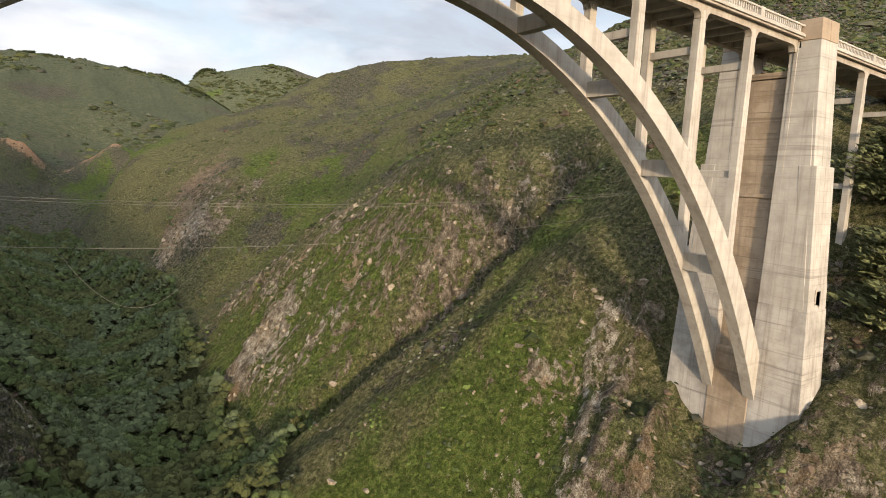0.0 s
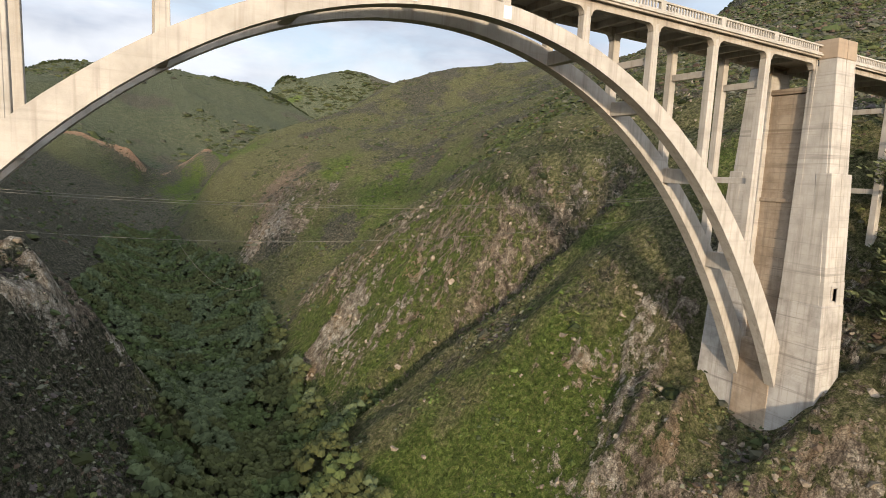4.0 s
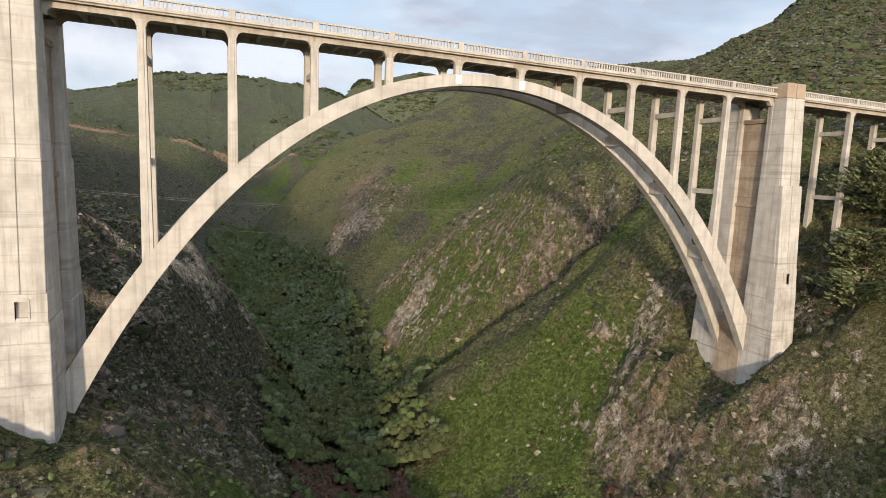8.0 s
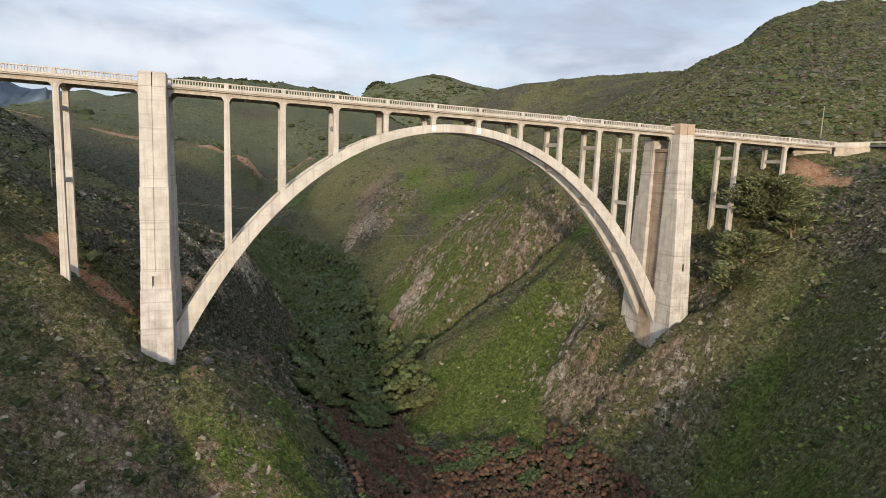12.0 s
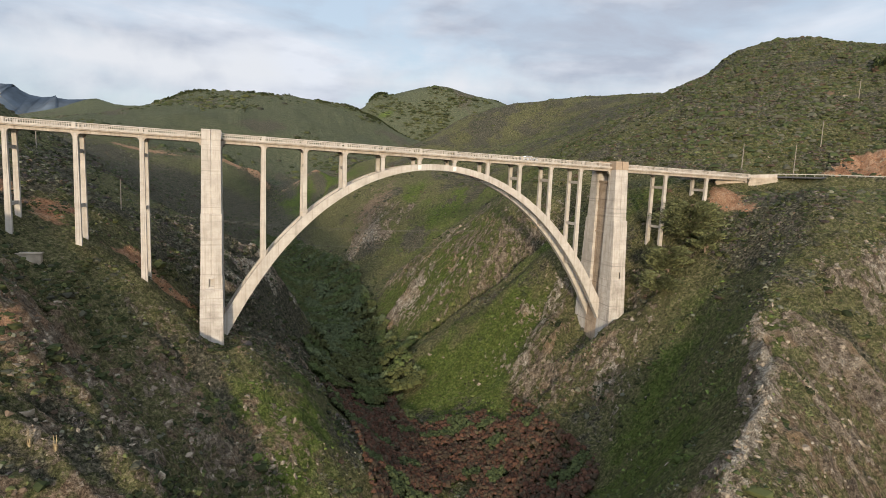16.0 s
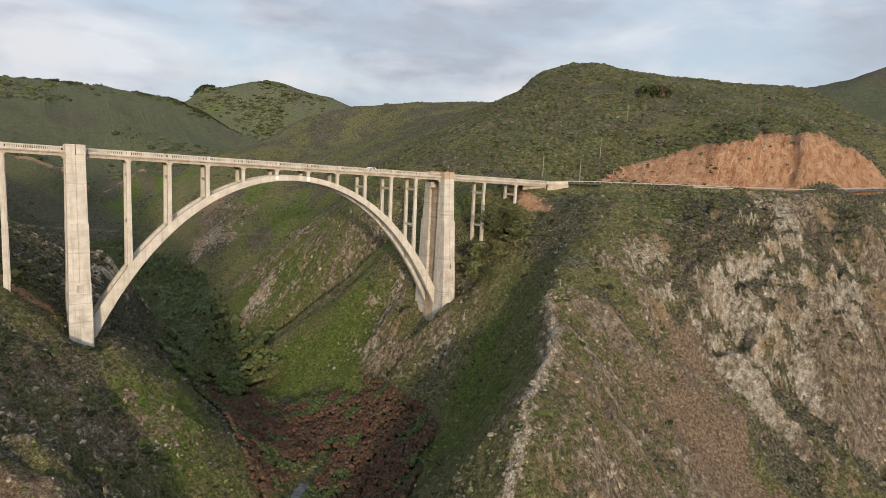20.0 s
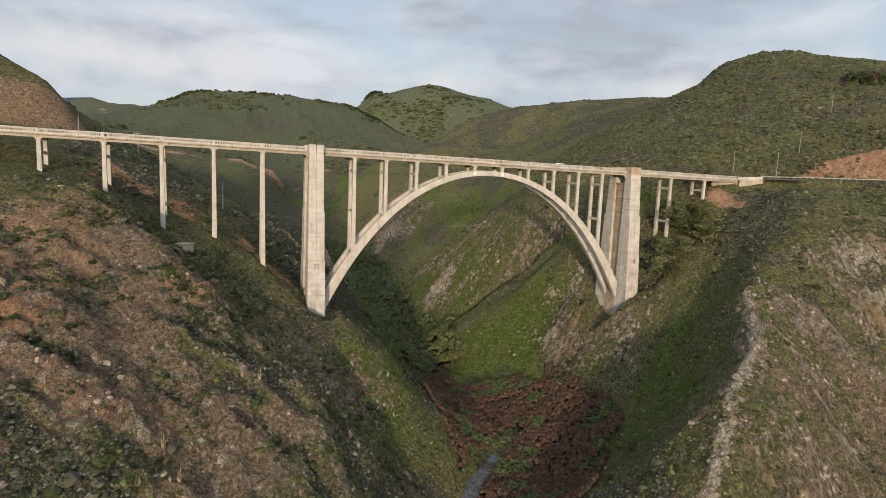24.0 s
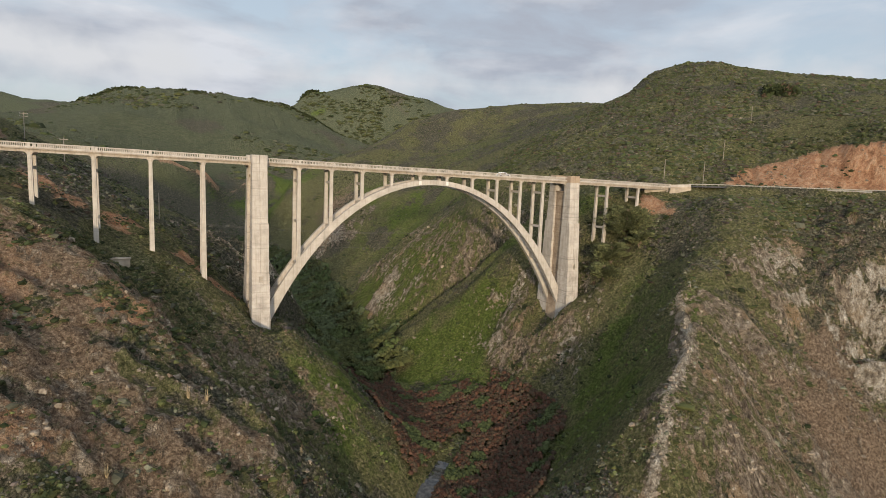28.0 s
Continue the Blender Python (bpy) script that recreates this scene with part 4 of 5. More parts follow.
    while z < wall_top - 0.2:
        top = min(z + 1.25, wall_top)
        bm = bmesh.new()
        s = 0.03 * (int(z * 3.7) % 3)
        block(bm, cx - 1.3 - s, cx + 1.3 + s, 0.7, 5.8, z, top - 0.02)
        part("wall_lift", bm, WALL, bridge)
        z = top
    for z, h in ((wall_top, 0.7), (wall_top - 14.0, 0.5)):
        bm = bmesh.new()
        block(bm, cx - 1.62, cx + 1.62, 0.7, 5.8, z, z + h)
        part("tower_coping", bevelled(bm), WALL, bridge)


for cx in TOWERS:
    tower(cx)

# white repair patches on the near rib below the crown columns
for x in ARCH_X[4:6]:
    z = arch_mid(x)
    bm = bmesh.new()
    block(bm, x - 0.42, x + 0.42, -0.15, -0.123, z - 0.5, z + 0.62)
    part("repair_patch", bm, PATCH, bridge, "pale mortar repair patch")

# deck: slab, edge beams with haunches, cross beams, railings
STOPS = sorted(NORTH_X + ARCH_X + SOUTH_X + [-50.2, -54.0, 50.4, 54.2])
ENDS = [END_N] + STOPS + [END_S]


def deck_piece(name, y0, y1, dz0, dz1, mat, label=""):
    bm = bmesh.new()
    a, b = END_N - 0.2, END_S + 0.2
    solid(bm, [(a, y0, line_z(a) + dz0), (b, y0, line_z(b) + dz0), (b, y1, line_z(b) + dz0), (a, y1, line_z(a) + dz0)],
          [(a, y0, line_z(a) + dz1), (b, y0, line_z(b) + dz1), (b, y1, line_z(b) + dz1), (a, y1, line_z(a) + dz1)])
    return part(name, bevelled(bm, 0.03), mat, bridge, label)


deck_piece("deck_slab", -0.35, 6.85, -0.32, 0.0, CONCRETE)
deck_piece("cornice", -0.75, -0.30, -0.20, 0.06, CONCRETE)
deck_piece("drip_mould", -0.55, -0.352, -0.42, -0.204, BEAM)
deck_piece("cornice", 6.80, 7.25, -0.20, 0.06, CONCRETE)
deck_piece("roadway", 0.1, 6.4, 0.004, 0.06, ASPHALT, "grey asphalt roadway")
deck_piece("kerb", -0.30, 0.1, 0.004, 0.25, CONCRETE)
deck_piece("kerb", 6.4, 6.80, 0.004, 0.25, CONCRETE)
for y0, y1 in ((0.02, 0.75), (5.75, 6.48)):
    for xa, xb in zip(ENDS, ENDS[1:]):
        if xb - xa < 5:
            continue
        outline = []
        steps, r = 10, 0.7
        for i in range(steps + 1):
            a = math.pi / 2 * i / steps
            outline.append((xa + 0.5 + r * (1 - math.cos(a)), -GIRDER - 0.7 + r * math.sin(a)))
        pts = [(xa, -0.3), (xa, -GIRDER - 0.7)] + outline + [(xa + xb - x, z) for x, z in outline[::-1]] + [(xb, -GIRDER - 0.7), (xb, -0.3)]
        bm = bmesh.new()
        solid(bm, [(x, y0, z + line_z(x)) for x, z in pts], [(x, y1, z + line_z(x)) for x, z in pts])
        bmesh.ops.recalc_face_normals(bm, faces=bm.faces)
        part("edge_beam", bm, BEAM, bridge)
for xa, xb in zip(ENDS, ENDS[1:]):
    n = 3 if xb - xa > 5 else 0
    for i in range(n):
        x = xa + (xb - xa) * (i + 0.0001) / n
        bm = bmesh.new()
        block(bm, x - 0.2, x + 0.2, 0.7, 5.8, line_z(x) - 1.0, line_z(x) - 0.3)
        part("floor_beam", bm, CONCRETE, bridge)

# a distant range up the coast, beyond the hills, with haze in its colour
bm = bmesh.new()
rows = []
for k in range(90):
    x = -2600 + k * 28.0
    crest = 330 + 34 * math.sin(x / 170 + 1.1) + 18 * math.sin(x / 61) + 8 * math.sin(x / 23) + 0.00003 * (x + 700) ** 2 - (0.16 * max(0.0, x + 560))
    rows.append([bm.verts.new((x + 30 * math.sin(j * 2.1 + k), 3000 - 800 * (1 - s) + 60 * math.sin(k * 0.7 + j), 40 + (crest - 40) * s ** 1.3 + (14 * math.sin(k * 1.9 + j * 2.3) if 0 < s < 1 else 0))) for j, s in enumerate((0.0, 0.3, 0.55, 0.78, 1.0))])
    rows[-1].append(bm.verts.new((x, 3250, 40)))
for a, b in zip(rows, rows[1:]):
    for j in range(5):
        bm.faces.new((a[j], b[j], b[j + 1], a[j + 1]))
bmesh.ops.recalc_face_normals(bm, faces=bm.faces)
# the blue of the base colour stands in for haze over the range
tagged(part("backdrop", bm, plain("distant_haze_blue", (0.085, 0.105, 0.125), 0.95, 0, 0.35, 0.012), smooth=True), "mountain range far up the coast, coloured haze blue", "mountains", kind="structure")

# ---- roads, walls, poles, wires, water ----
WOOD = plain("weathered_pole_wood", (0.16, 0.12, 0.085), 0.9, 0, 0.3, 3.0)
POLE = plain("silvered_pole_wood", (0.22, 0.19, 0.155), 0.9, 0, 0.25, 3.0)
STEEL = plain("galvanised_steel", (0.42, 0.42, 0.41), 0.45, 0.8, 0.15, 4.0)
WIRE = plain("dark_cable", (0.05, 0.05, 0.05), 0.6)
CABLE = plain("weathered_cable", (0.15, 0.135, 0.105), 0.6)
PLAIN_WALL = concrete("grey_retaining_wall", (0.27, 0.25, 0.215), (0.19, 0.175, 0.15), 0.15, 0.35)


def offsets(line, half):
    """The two edges of a band along a plan line."""
    left, right = [], []
    for i, p in enumerate(line):
        a, b = line[max(0, i - 1)], line[min(len(line) - 1, i + 1)]
        d = Vector((b[0] - a[0], b[1] - a[1])).normalized()
        left.append((p[0] - d.y * half, p[1] + d.x * half, p[2]))
        right.append((p[0] + d.y * half, p[1] - d.x * half, p[2]))
    return left, right


def band(name, line, half, thick, mat, label, category):
    left, right = offsets(line, half)
    bm = bmesh.new()
    rings = [[bm.verts.new(q) for q in (l, r, (r[0], r[1], r[2] - thick), (l[0], l[1], l[2] - thick))] for l, r in zip(left, right)]
    for a, b in zip(rings, rings[1:]):
        for i in range(4):
            bm.faces.new((a[i], a[(i + 1) % 4], b[(i + 1) % 4], b[i]))
    bm.faces.new(rings[0][::-1])
    bm.faces.new(rings[-1])
    bmesh.ops.recalc_face_normals(bm, faces=bm.faces)
    return tagged(part(name, bm, mat), label, category, kind="structure")


ROAD_S = [(98.8, 3.0, line_z(98.8) + 0.06)] + [(x + 2.0, y + 2.6, z + 0.15) for x, y, z in along(CREASES["road_south"][1:], 5.0)]
ROAD_N = [(-133.8, 3.25, line_z(-133.8) + 0.06), (-140, 5, 87.3), (-148, 11, 88.2), (-158, 20, 89.5), (-172, 30, 90.5)]
band("road", ROAD_S, 3.6, 0.5, ASPHALT, "two-lane asphalt coast road cut into the cliff top", "road")
band("road", ROAD_N, 3.6, 2.2, ASPHALT, "two-lane asphalt coast road beyond the bridge", "road")

# rubble wing walls at the bridge ends, stone by stone
stone_meshes = []
for k in range(6):
    bm = bmesh.new()
    bmesh.ops.create_cube(bm, size=1.0)
    for v in bm.verts:
        v.co += Vector(random.uniform(-0.09, 0.09) for _ in range(3))
    bevelled(bm, 0.08)
    me = bpy.data.meshes.new("stone")
    bm.to_mesh(me)
    bm.free()
    me.materials.append(STONE)
    stone_meshes.append(me)


def rubble_wall(line, foot, label):
    """A backing wall with separate stones on its face and a parapet above."""
    wall = empty("stone_wing_wall", label, "wall")
    a, b = Vector(line[0]), Vector(line[1])
    d = (b - a).normalized()
    out = Vector((d.y, -d.x, 0)).normalized()
    bm = bmesh.new()
    n = 8
    low = [a.lerp(b, i / n) for i in range(n + 1)]
    for i in range(n):
        p, q = low[i], low[i + 1]
        zp, zq = foot(p.x, p.y), foot(q.x, q.y)
        solid(bm, [(p.x, p.y, zp), (q.x, q.y, zq), (q.x - out.x * 0.9, q.y - out.y * 0.9, zq), (p.x - out.x * 0.9, p.y - out.y * 0.9, zp)],
              [(p.x, p.y, p.z), (q.x, q.y, q.z), (q.x - out.x * 0.9, q.y - out.y * 0.9, q.z), (p.x - out.x * 0.9, p.y - out.y * 0.9, p.z)])
    bmesh.ops.recalc_face_normals(bm, faces=bm.faces)
    part("backing", bm, STONE, wall)
    length = (b - a).length
    s, row = 0.0, 0
    z = min(foot(p.x, p.y) for p in low)
    while z < max(a.z, b.z):
        h = random.uniform(0.42, 0.62)
        s = -random.uniform(0, 0.4)
        while s < length:
            w = random.uniform(0.5, 1.0)
            c = a + d * (s + w / 2)
            ground_z = foot(c.x, c.y)
            ceiling = a.z + (b.z - a.z) * min(1, max(0, s / length))
            if ground_z - 0.2 < z < ceiling - 0.3 and 0 <= s + w / 2 <= length:
                o = new("stone", random.choice(stone_meshes))
                o.parent = wall
                o.matrix_local = Matrix.LocRotScale((c.x + out.x * 0.02, c.y + out.y * 0.02, z + h / 2), Euler((0, 0, math.atan2(d.y, d.x))), (w * 0.92, 0.34, h * 0.9))
            s += w
        z += h
    bm = bmesh.new()
    for i in range(n):
        p, q = low[i], low[i + 1]
        solid(bm, [(p.x + out.x * 0.1, p.y + out.y * 0.1, p.z), (q.x + out.x * 0.1, q.y + out.y * 0.1, q.z), (q.x - out.x * 0.5, q.y - out.y * 0.5, q.z), (p.x - out.x * 0.5, p.y - out.y * 0.5, p.z)],
              [(p.x + out.x * 0.1, p.y + out.y * 0.1, p.z + 0.95), (q.x + out.x * 0.1, q.y + out.y * 0.1, q.z + 0.95), (q.x - out.x * 0.5, q.y - out.y * 0.5, q.z + 0.95), (p.x - out.x * 0.5, p.y - out.y * 0.5, p.z + 0.95)])
    part("parapet", bm, CONCRETE, wall)
    return wall


def ground_under(x, y):
    return float(height(x, y)) - 1.2


rubble_wall([(99.2, -0.55, line_z(99.2)), (107.0, -3.3, 83.0)], ground_under, "pale rubble stone wing wall at the bridge's south end")
rubble_wall([(90.5, 3.4, line_z(90.5) - 1.6), (99.0, 0.6, line_z(99) - 1.2)], ground_under, "rubble stone slope wall under the end span")
rubble_wall([(-141, 0.6, 87.6), (-134.2, -0.5, line_z(-134.2))], ground_under, "rubble stone wing wall at the bridge's north end")

# guard rail along the cliff edge, and the retaining wall below the road
edge = offsets(ROAD_S, 3.3)[1]
rail_line = [p for p in edge if p[0] > 101]
rail = empty("guard_rail", "low weathered guard rail on short posts beside the road", "guard rail")
RAIL = plain("weathered_guard_rail_timber", (0.27, 0.25, 0.21), 0.8)
for a, b in zip(rail_line, rail_line[1:]):
    a, b = Vector(a), Vector(b)
    d = (b - a).normalized()
    q = Vector((-d.y, d.x, 0)) * 0.05
    bm = bmesh.new()
    up = Vector((0, 0, 1))
    solid(bm, [a - q + up * 0.5, b - q + up * 0.5, b + q + up * 0.5, a + q + up * 0.5], [a - q + up * 0.78, b - q + up * 0.78, b + q + up * 0.78, a + q + up * 0.78])
    part("beam", bm, RAIL, rail)
    n = max(1, int((b - a).length / 2))
    for i in range(n):
        p = a.lerp(b, i / n) + Vector((-d.y, d.x, 0)) * 0.15
        bm = bmesh.new()
        block(bm, p.x - 0.08, p.x + 0.08, p.y - 0.08, p.y + 0.08, p.z - 0.6, p.z + 0.82)
        part("post", bm, RAIL, rail)
wall = empty("retaining_wall", "pale concrete retaining wall holding up the road edge", "wall")
a, b = Vector((136.5, -36.8, 0)), Vector((146.4, -46.2, 0))
d = (b - a).normalized()
q = Vector((d.y, -d.x, 0))
for i in range(9):
    p, r = a.lerp(b, i / 9), a.lerp(b, (i + 0.94) / 9)
    lo = 83.9 - 3.0 * math.sin(math.pi * (i + 0.5) / 9) ** 0.5
    bm = bmesh.new()
    solid(bm, [(p.x, p.y, lo - 1), (r.x, r.y, lo - 1), (r.x - q.x * 0.6, r.y - q.y * 0.6, lo - 1), (p.x - q.x * 0.6, p.y - q.y * 0.6, lo - 1)],
          [(p.x, p.y, 84.25), (r.x, r.y, 84.25), (r.x - q.x * 0.6, r.y - q.y * 0.6, 84.25), (p.x - q.x * 0.6, p.y - q.y * 0.6, 84.25)])
    bmesh.ops.recalc_face_normals(bm, faces=bm.faces)
    part("panel", bm, PLAIN_WALL, wall)


# utility poles
def pole_at(x, y, high, arms=1, thick=0.16):
    z = float(on_grid(GZ, np.array([x]), np.array([y]))[0])
    pole = empty("utility_pole", "weathered wooden utility pole on the hillside", "pole", "utility poles")
    bm = bmesh.new()
    bmesh.ops.create_cone(bm, cap_ends=True, segments=8, radius1=thick, radius2=thick * 0.7, depth=high + 1.0, matrix=Matrix.Translation((x, y, z + (high - 1.0) / 2)))
    part("shaft", bm, POLE, pole, smooth=False)
    for k in range(arms):
        bm = bmesh.new()
        block(bm, x - 1.2, x + 1.2, y - 0.07, y + 0.07, z + high - 0.7 - k * 0.9, z + high - 0.5 - k * 0.9)
        part("cross_arm", bm, POLE, pole)
        for s in (-1.05, 1.05):
            bm = bmesh.new()
            bmesh.ops.create_cone(bm, cap_ends=True, segments=6, radius1=0.07, radius2=0.04, depth=0.22, matrix=Matrix.Translation((x + s, y, z + high - 0.39 - k * 0.9)))
            part("insulator", bm, STEEL, pole)
    return Vector((x, y, z + high - 0.5))


heads = [pole_at(112.5, -4.0, 10.5, 0), pole_at(104.5, 8.0, 8.0, 0), pole_at(136, 7, 8.5, 0), pole_at(168, 20, 8.0, 0),
         pole_at(-116, 78, 10.0, 2), pole_at(-104, 70, 8.5, 1), pole_at(-76, 36, 8.0, 0), pole_at(-116, 40, 7.0, 0)]


# cables across the canyon behind the bridge
def cable(points, thick=0.032):
    cu = bpy.data.curves.new("cable", "CURVE")
    cu.dimensions, cu.bevel_depth, cu.bevel_resolution = "3D", thick, 0
    sp = cu.splines.new("POLY")
    sp.points.add(len(points) - 1)
    for q, p in zip(sp.points, points):
        q.co = (*p, 1)
    cu.materials.append(CABLE)
    ob = new("cable", cu)
    me = bpy.data.meshes.new_from_object(ob)
    bpy.data.objects.remove(ob)
    return tagged(new("cable", me), "thin dark overhead cable strung across the canyon", "cable", "overhead cables")


def sag(a, b, drop, n=24):
    a, b = Vector(a), Vector(b)
    return [a.lerp(b, i / n) - Vector((0, 0, drop * 4 * (i / n) * (1 - i / n))) for i in range(n + 1)]


cable(sag((-92, 62, 66.5), (74, 27, 66.0), 5.3))
cable(sag((-92, 62.4, 66.1), (74, 27.4, 65.6), 5.3))
cable(sag((-92, 62, 63.0), (74, 27, 63.5), 8.0))
cable(sag((-19.5, 47, 55.4), (-3.0, 43.5, 55.2), 7.5), 0.025)
for a, b in ((0, 1), (0, 2), (2, 3), (4, 5), (5, 7)):
    cable(sag(heads[a], heads[b], 0.6), 0.02)

# the creek
def water_material():
    m, n, l, b = material("creek_water", 0.12)
    b.inputs["Specular IOR Level"].default_value = 0.5
    p = position(n)
    l.new(ramp(n, l, noise_tex(n, l, p, 0.8, 5), [(0.4, (0.030, 0.030, 0.026)), (0.62, (0.085, 0.080, 0.07))]), b.inputs["Base Color"])
    bump(n, l, b, noise_tex(n, l, p, 2.0, 4), 0.3, 0.1)
    return m


bm = bmesh.new()
line = [p for p in along(CREASES["creek"], 3.0) if p[1] < -26]
left, right = offsets([(p[0], p[1], float(on_grid(GZ, np.array([p[0]]), np.array([p[1]]))[0]) + 0.5) for p in line], 2.9)
pairs = [(bm.verts.new(a), bm.verts.new(b)) for a, b in zip(left, right)]
for (a, b), (c, d) in zip(pairs, pairs[1:]):
    bm.faces.new((a, b, d, c))
tagged(part("creek_water", bm, water_material()), "shallow grey creek winding to the sea", "creek", kind="structure")


# cypress trees beside the south tower
def cypress(x, y, high, spread, seed, layers, label):
    r = np.random.default_rng(seed)
    z = float(on_grid(GZ, np.array([x]), np.array([y]))[0])
    tree = empty("cypress_tree", label, "tree", "cypresses by the tower")
    bm = bmesh.new()
    rings = []
    for k in range(7):
        s = k / 6
        c = Vector((x + 0.5 * math.sin(s * 3 + seed), y + 0.4 * math.sin(s * 4), z - 0.8 + s * high * 0.85))
        w = 0.42 * (1 - 0.75 * s) * high / 12 + 0.08
        rings.append([bm.verts.new(c + Vector((math.cos(a) * w, math.sin(a) * w, 0))) for a in np.arange(8) * math.pi / 4])
    for a, b in zip(rings, rings[1:]):
        for i in range(8):
            bm.faces.new((a[i], a[(i + 1) % 8], b[(i + 1) % 8], b[i]))
    part("trunk", bm, WOOD, tree, "grey weathered trunk")
    boughs = []
    limb = bmesh.new()
    for k in range(layers):
        s = (k + 0.5) / layers
        a = r.uniform(0, 2 * math.pi)
        reach = spread * (1.0 - 0.55 * abs(s - 0.45) ** 1.2 * 1.6) * r.uniform(0.55, 1.0)
        h = z + high * (0.16 + 0.80 * s)
        root = Vector((x, y, h - reach * 0.12))
        tip = Vector((x + math.cos(a) * reach, y + math.sin(a) * reach, h + reach * r.uniform(-0.04, 0.14)))
        side = Vector((-math.sin(a), math.cos(a), 0)) * 0.09
        solid(limb, [root - side, root + side, root + Vector((0, 0, 0.2))], [tip - side * 0.2, tip + side * 0.2, tip + Vector((0, 0, 0.05))])
        boughs.append((root, tip, reach))
    part("limbs", limb, WOOD, tree)
    co, tri, col = [], [], []
    for root, tip, reach in boughs:
        for _ in range(int(110 * reach / spread + 40)):
            s = r.uniform(0.25, 1.05)
            c = np.array(root.lerp(tip, s)) + r.normal(size=3) * (0.11 * reach, 0.11 * reach, 0.035 * reach + 0.12)
            d = np.array(tip - root) / reach * r.uniform(0.35, 0.95) + r.normal(size=3) * (0.25, 0.25, 0.12)
            u = np.cross(d, r.normal(size=3))
            u /= np.linalg.norm(u) + 1e-6
            w = r.uniform(0.12, 0.27)
            k = len(co)
            co += [c - u * w, c + u * w, c + d + (0, 0, 0.15)]
            tri.append((k, k + 1, k + 2))
            col += [np.array((0.084, 0.090, 0.042)) * r.uniform(0.6, 1.7)] * 3
    me = bpy.data.meshes.new("crown")
    me.from_pydata([tuple(c) for c in co], [], tri)
    at = me.color_attributes.new("tint", "FLOAT_COLOR", "POINT")
    at.data.foreach_set("color", np.c_[np.array(col), np.ones(len(col))].astype(np.float32).ravel())
    me.materials.append(LEAF)
    crown = new("crown", me)
    crown.parent = tree
    return tree


cypress(74.5, -5.5, 11.5, 9.8, 3, 110, "spreading dark cypress tree below the bridge columns")
cypress(66, -8, 7.5, 7.0, 8, 60, "low wind-shaped cypress on the rocky slope")
cypress(61.5, -10, 5.5, 6.5, 12, 50, "low wind-shaped cypress beside the tower foot")
cypress(74, -13, 5.0, 5.5, 17, 40, "low wind-shaped cypress among the rocks")


# a car crossing the bridge
def car(x, y, paint):
    z = line_z(x) + 0.06
    body = empty("car", "white saloon car crossing the bridge", "car")
    bm = bmesh.new()
    prof = [(-2.2, 0.30), (2.2, 0.30), (2.25, 0.62), (2.05, 0.80), (1.1, 0.92), (0.45, 1.38), (-1.15, 1.42), (-1.95, 0.98), (-2.25, 0.92)]
    solid(bm, [(x + a, y - 0.85, z + h) for a, h in prof], [(x + a, y + 0.85, z + h) for a, h in prof])
    bmesh.ops.recalc_face_normals(bm, faces=bm.faces)
    part("body", bevelled(bm, 0.06), paint, body)
    glass = plain("dark_car_glass", (0.02, 0.022, 0.025), 0.1)
    for s in (-0.86, 0.86):
        for a0, a1 in ((-1.55, -0.4), (-0.3, 0.75)):
            bm = bmesh.new()
            solid(bm, [(x + a0, y + s - 0.01, z + 0.95), (x + a1, y + s - 0.01, z + 0.95), (x + min(a1, 0.40), y + s - 0.01, z + 1.30), (x + max(a0, -1.15), y + s - 0.01, z + 1.32)],
                  [(x + a0, y + s + 0.01, z + 0.95), (x + a1, y + s + 0.01, z + 0.95), (x + min(a1, 0.40), y + s + 0.01, z + 1.30), (x + max(a0, -1.15), y + s + 0.01, z + 1.32)])
            bmesh.ops.recalc_face_normals(bm, faces=bm.faces)
            part("window", bm, glass, body)
        for a in (-1.35, 1.35):
            bm = bmesh.new()
            bmesh.ops.create_cone(bm, cap_ends=True, segments=16, radius1=0.32, radius2=0.32, depth=0.2, matrix=Matrix.Translation((x + a, y + s * 0.9, z + 0.32)) @ Matrix.Rotation(math.pi / 2, 4, "X"))
            part("wheel", bm, WIRE, body)
    return body


car(26.0, 1.9, plain("white_car_paint", (0.75, 0.75, 0.74), 0.3, 0, 0.05))

# an old concrete footing on the slope below the northern spans
footing = empty("concrete_footing", "old tan concrete footing wall on the rocky slope", "wall")
bm = bmesh.new()
fz = float(on_grid(GZ, np.array([-85.0]), np.array([-7.0]))[0])
block(bm, -87.6, -82.8, -7.6, -6.2, fz - 2.5, fz + 0.9)
part("stem", bevelled(bm, 0.06), STONE, footing)
bm = bmesh.new()
block(bm, -87.8, -82.6, -7.8, -6.0, fz + 0.904, fz + 1.15)
part("coping", bevelled(bm, 0.04), STONE, footing)

# ---- plants and stones ----
rng = np.random.default_rng(5)


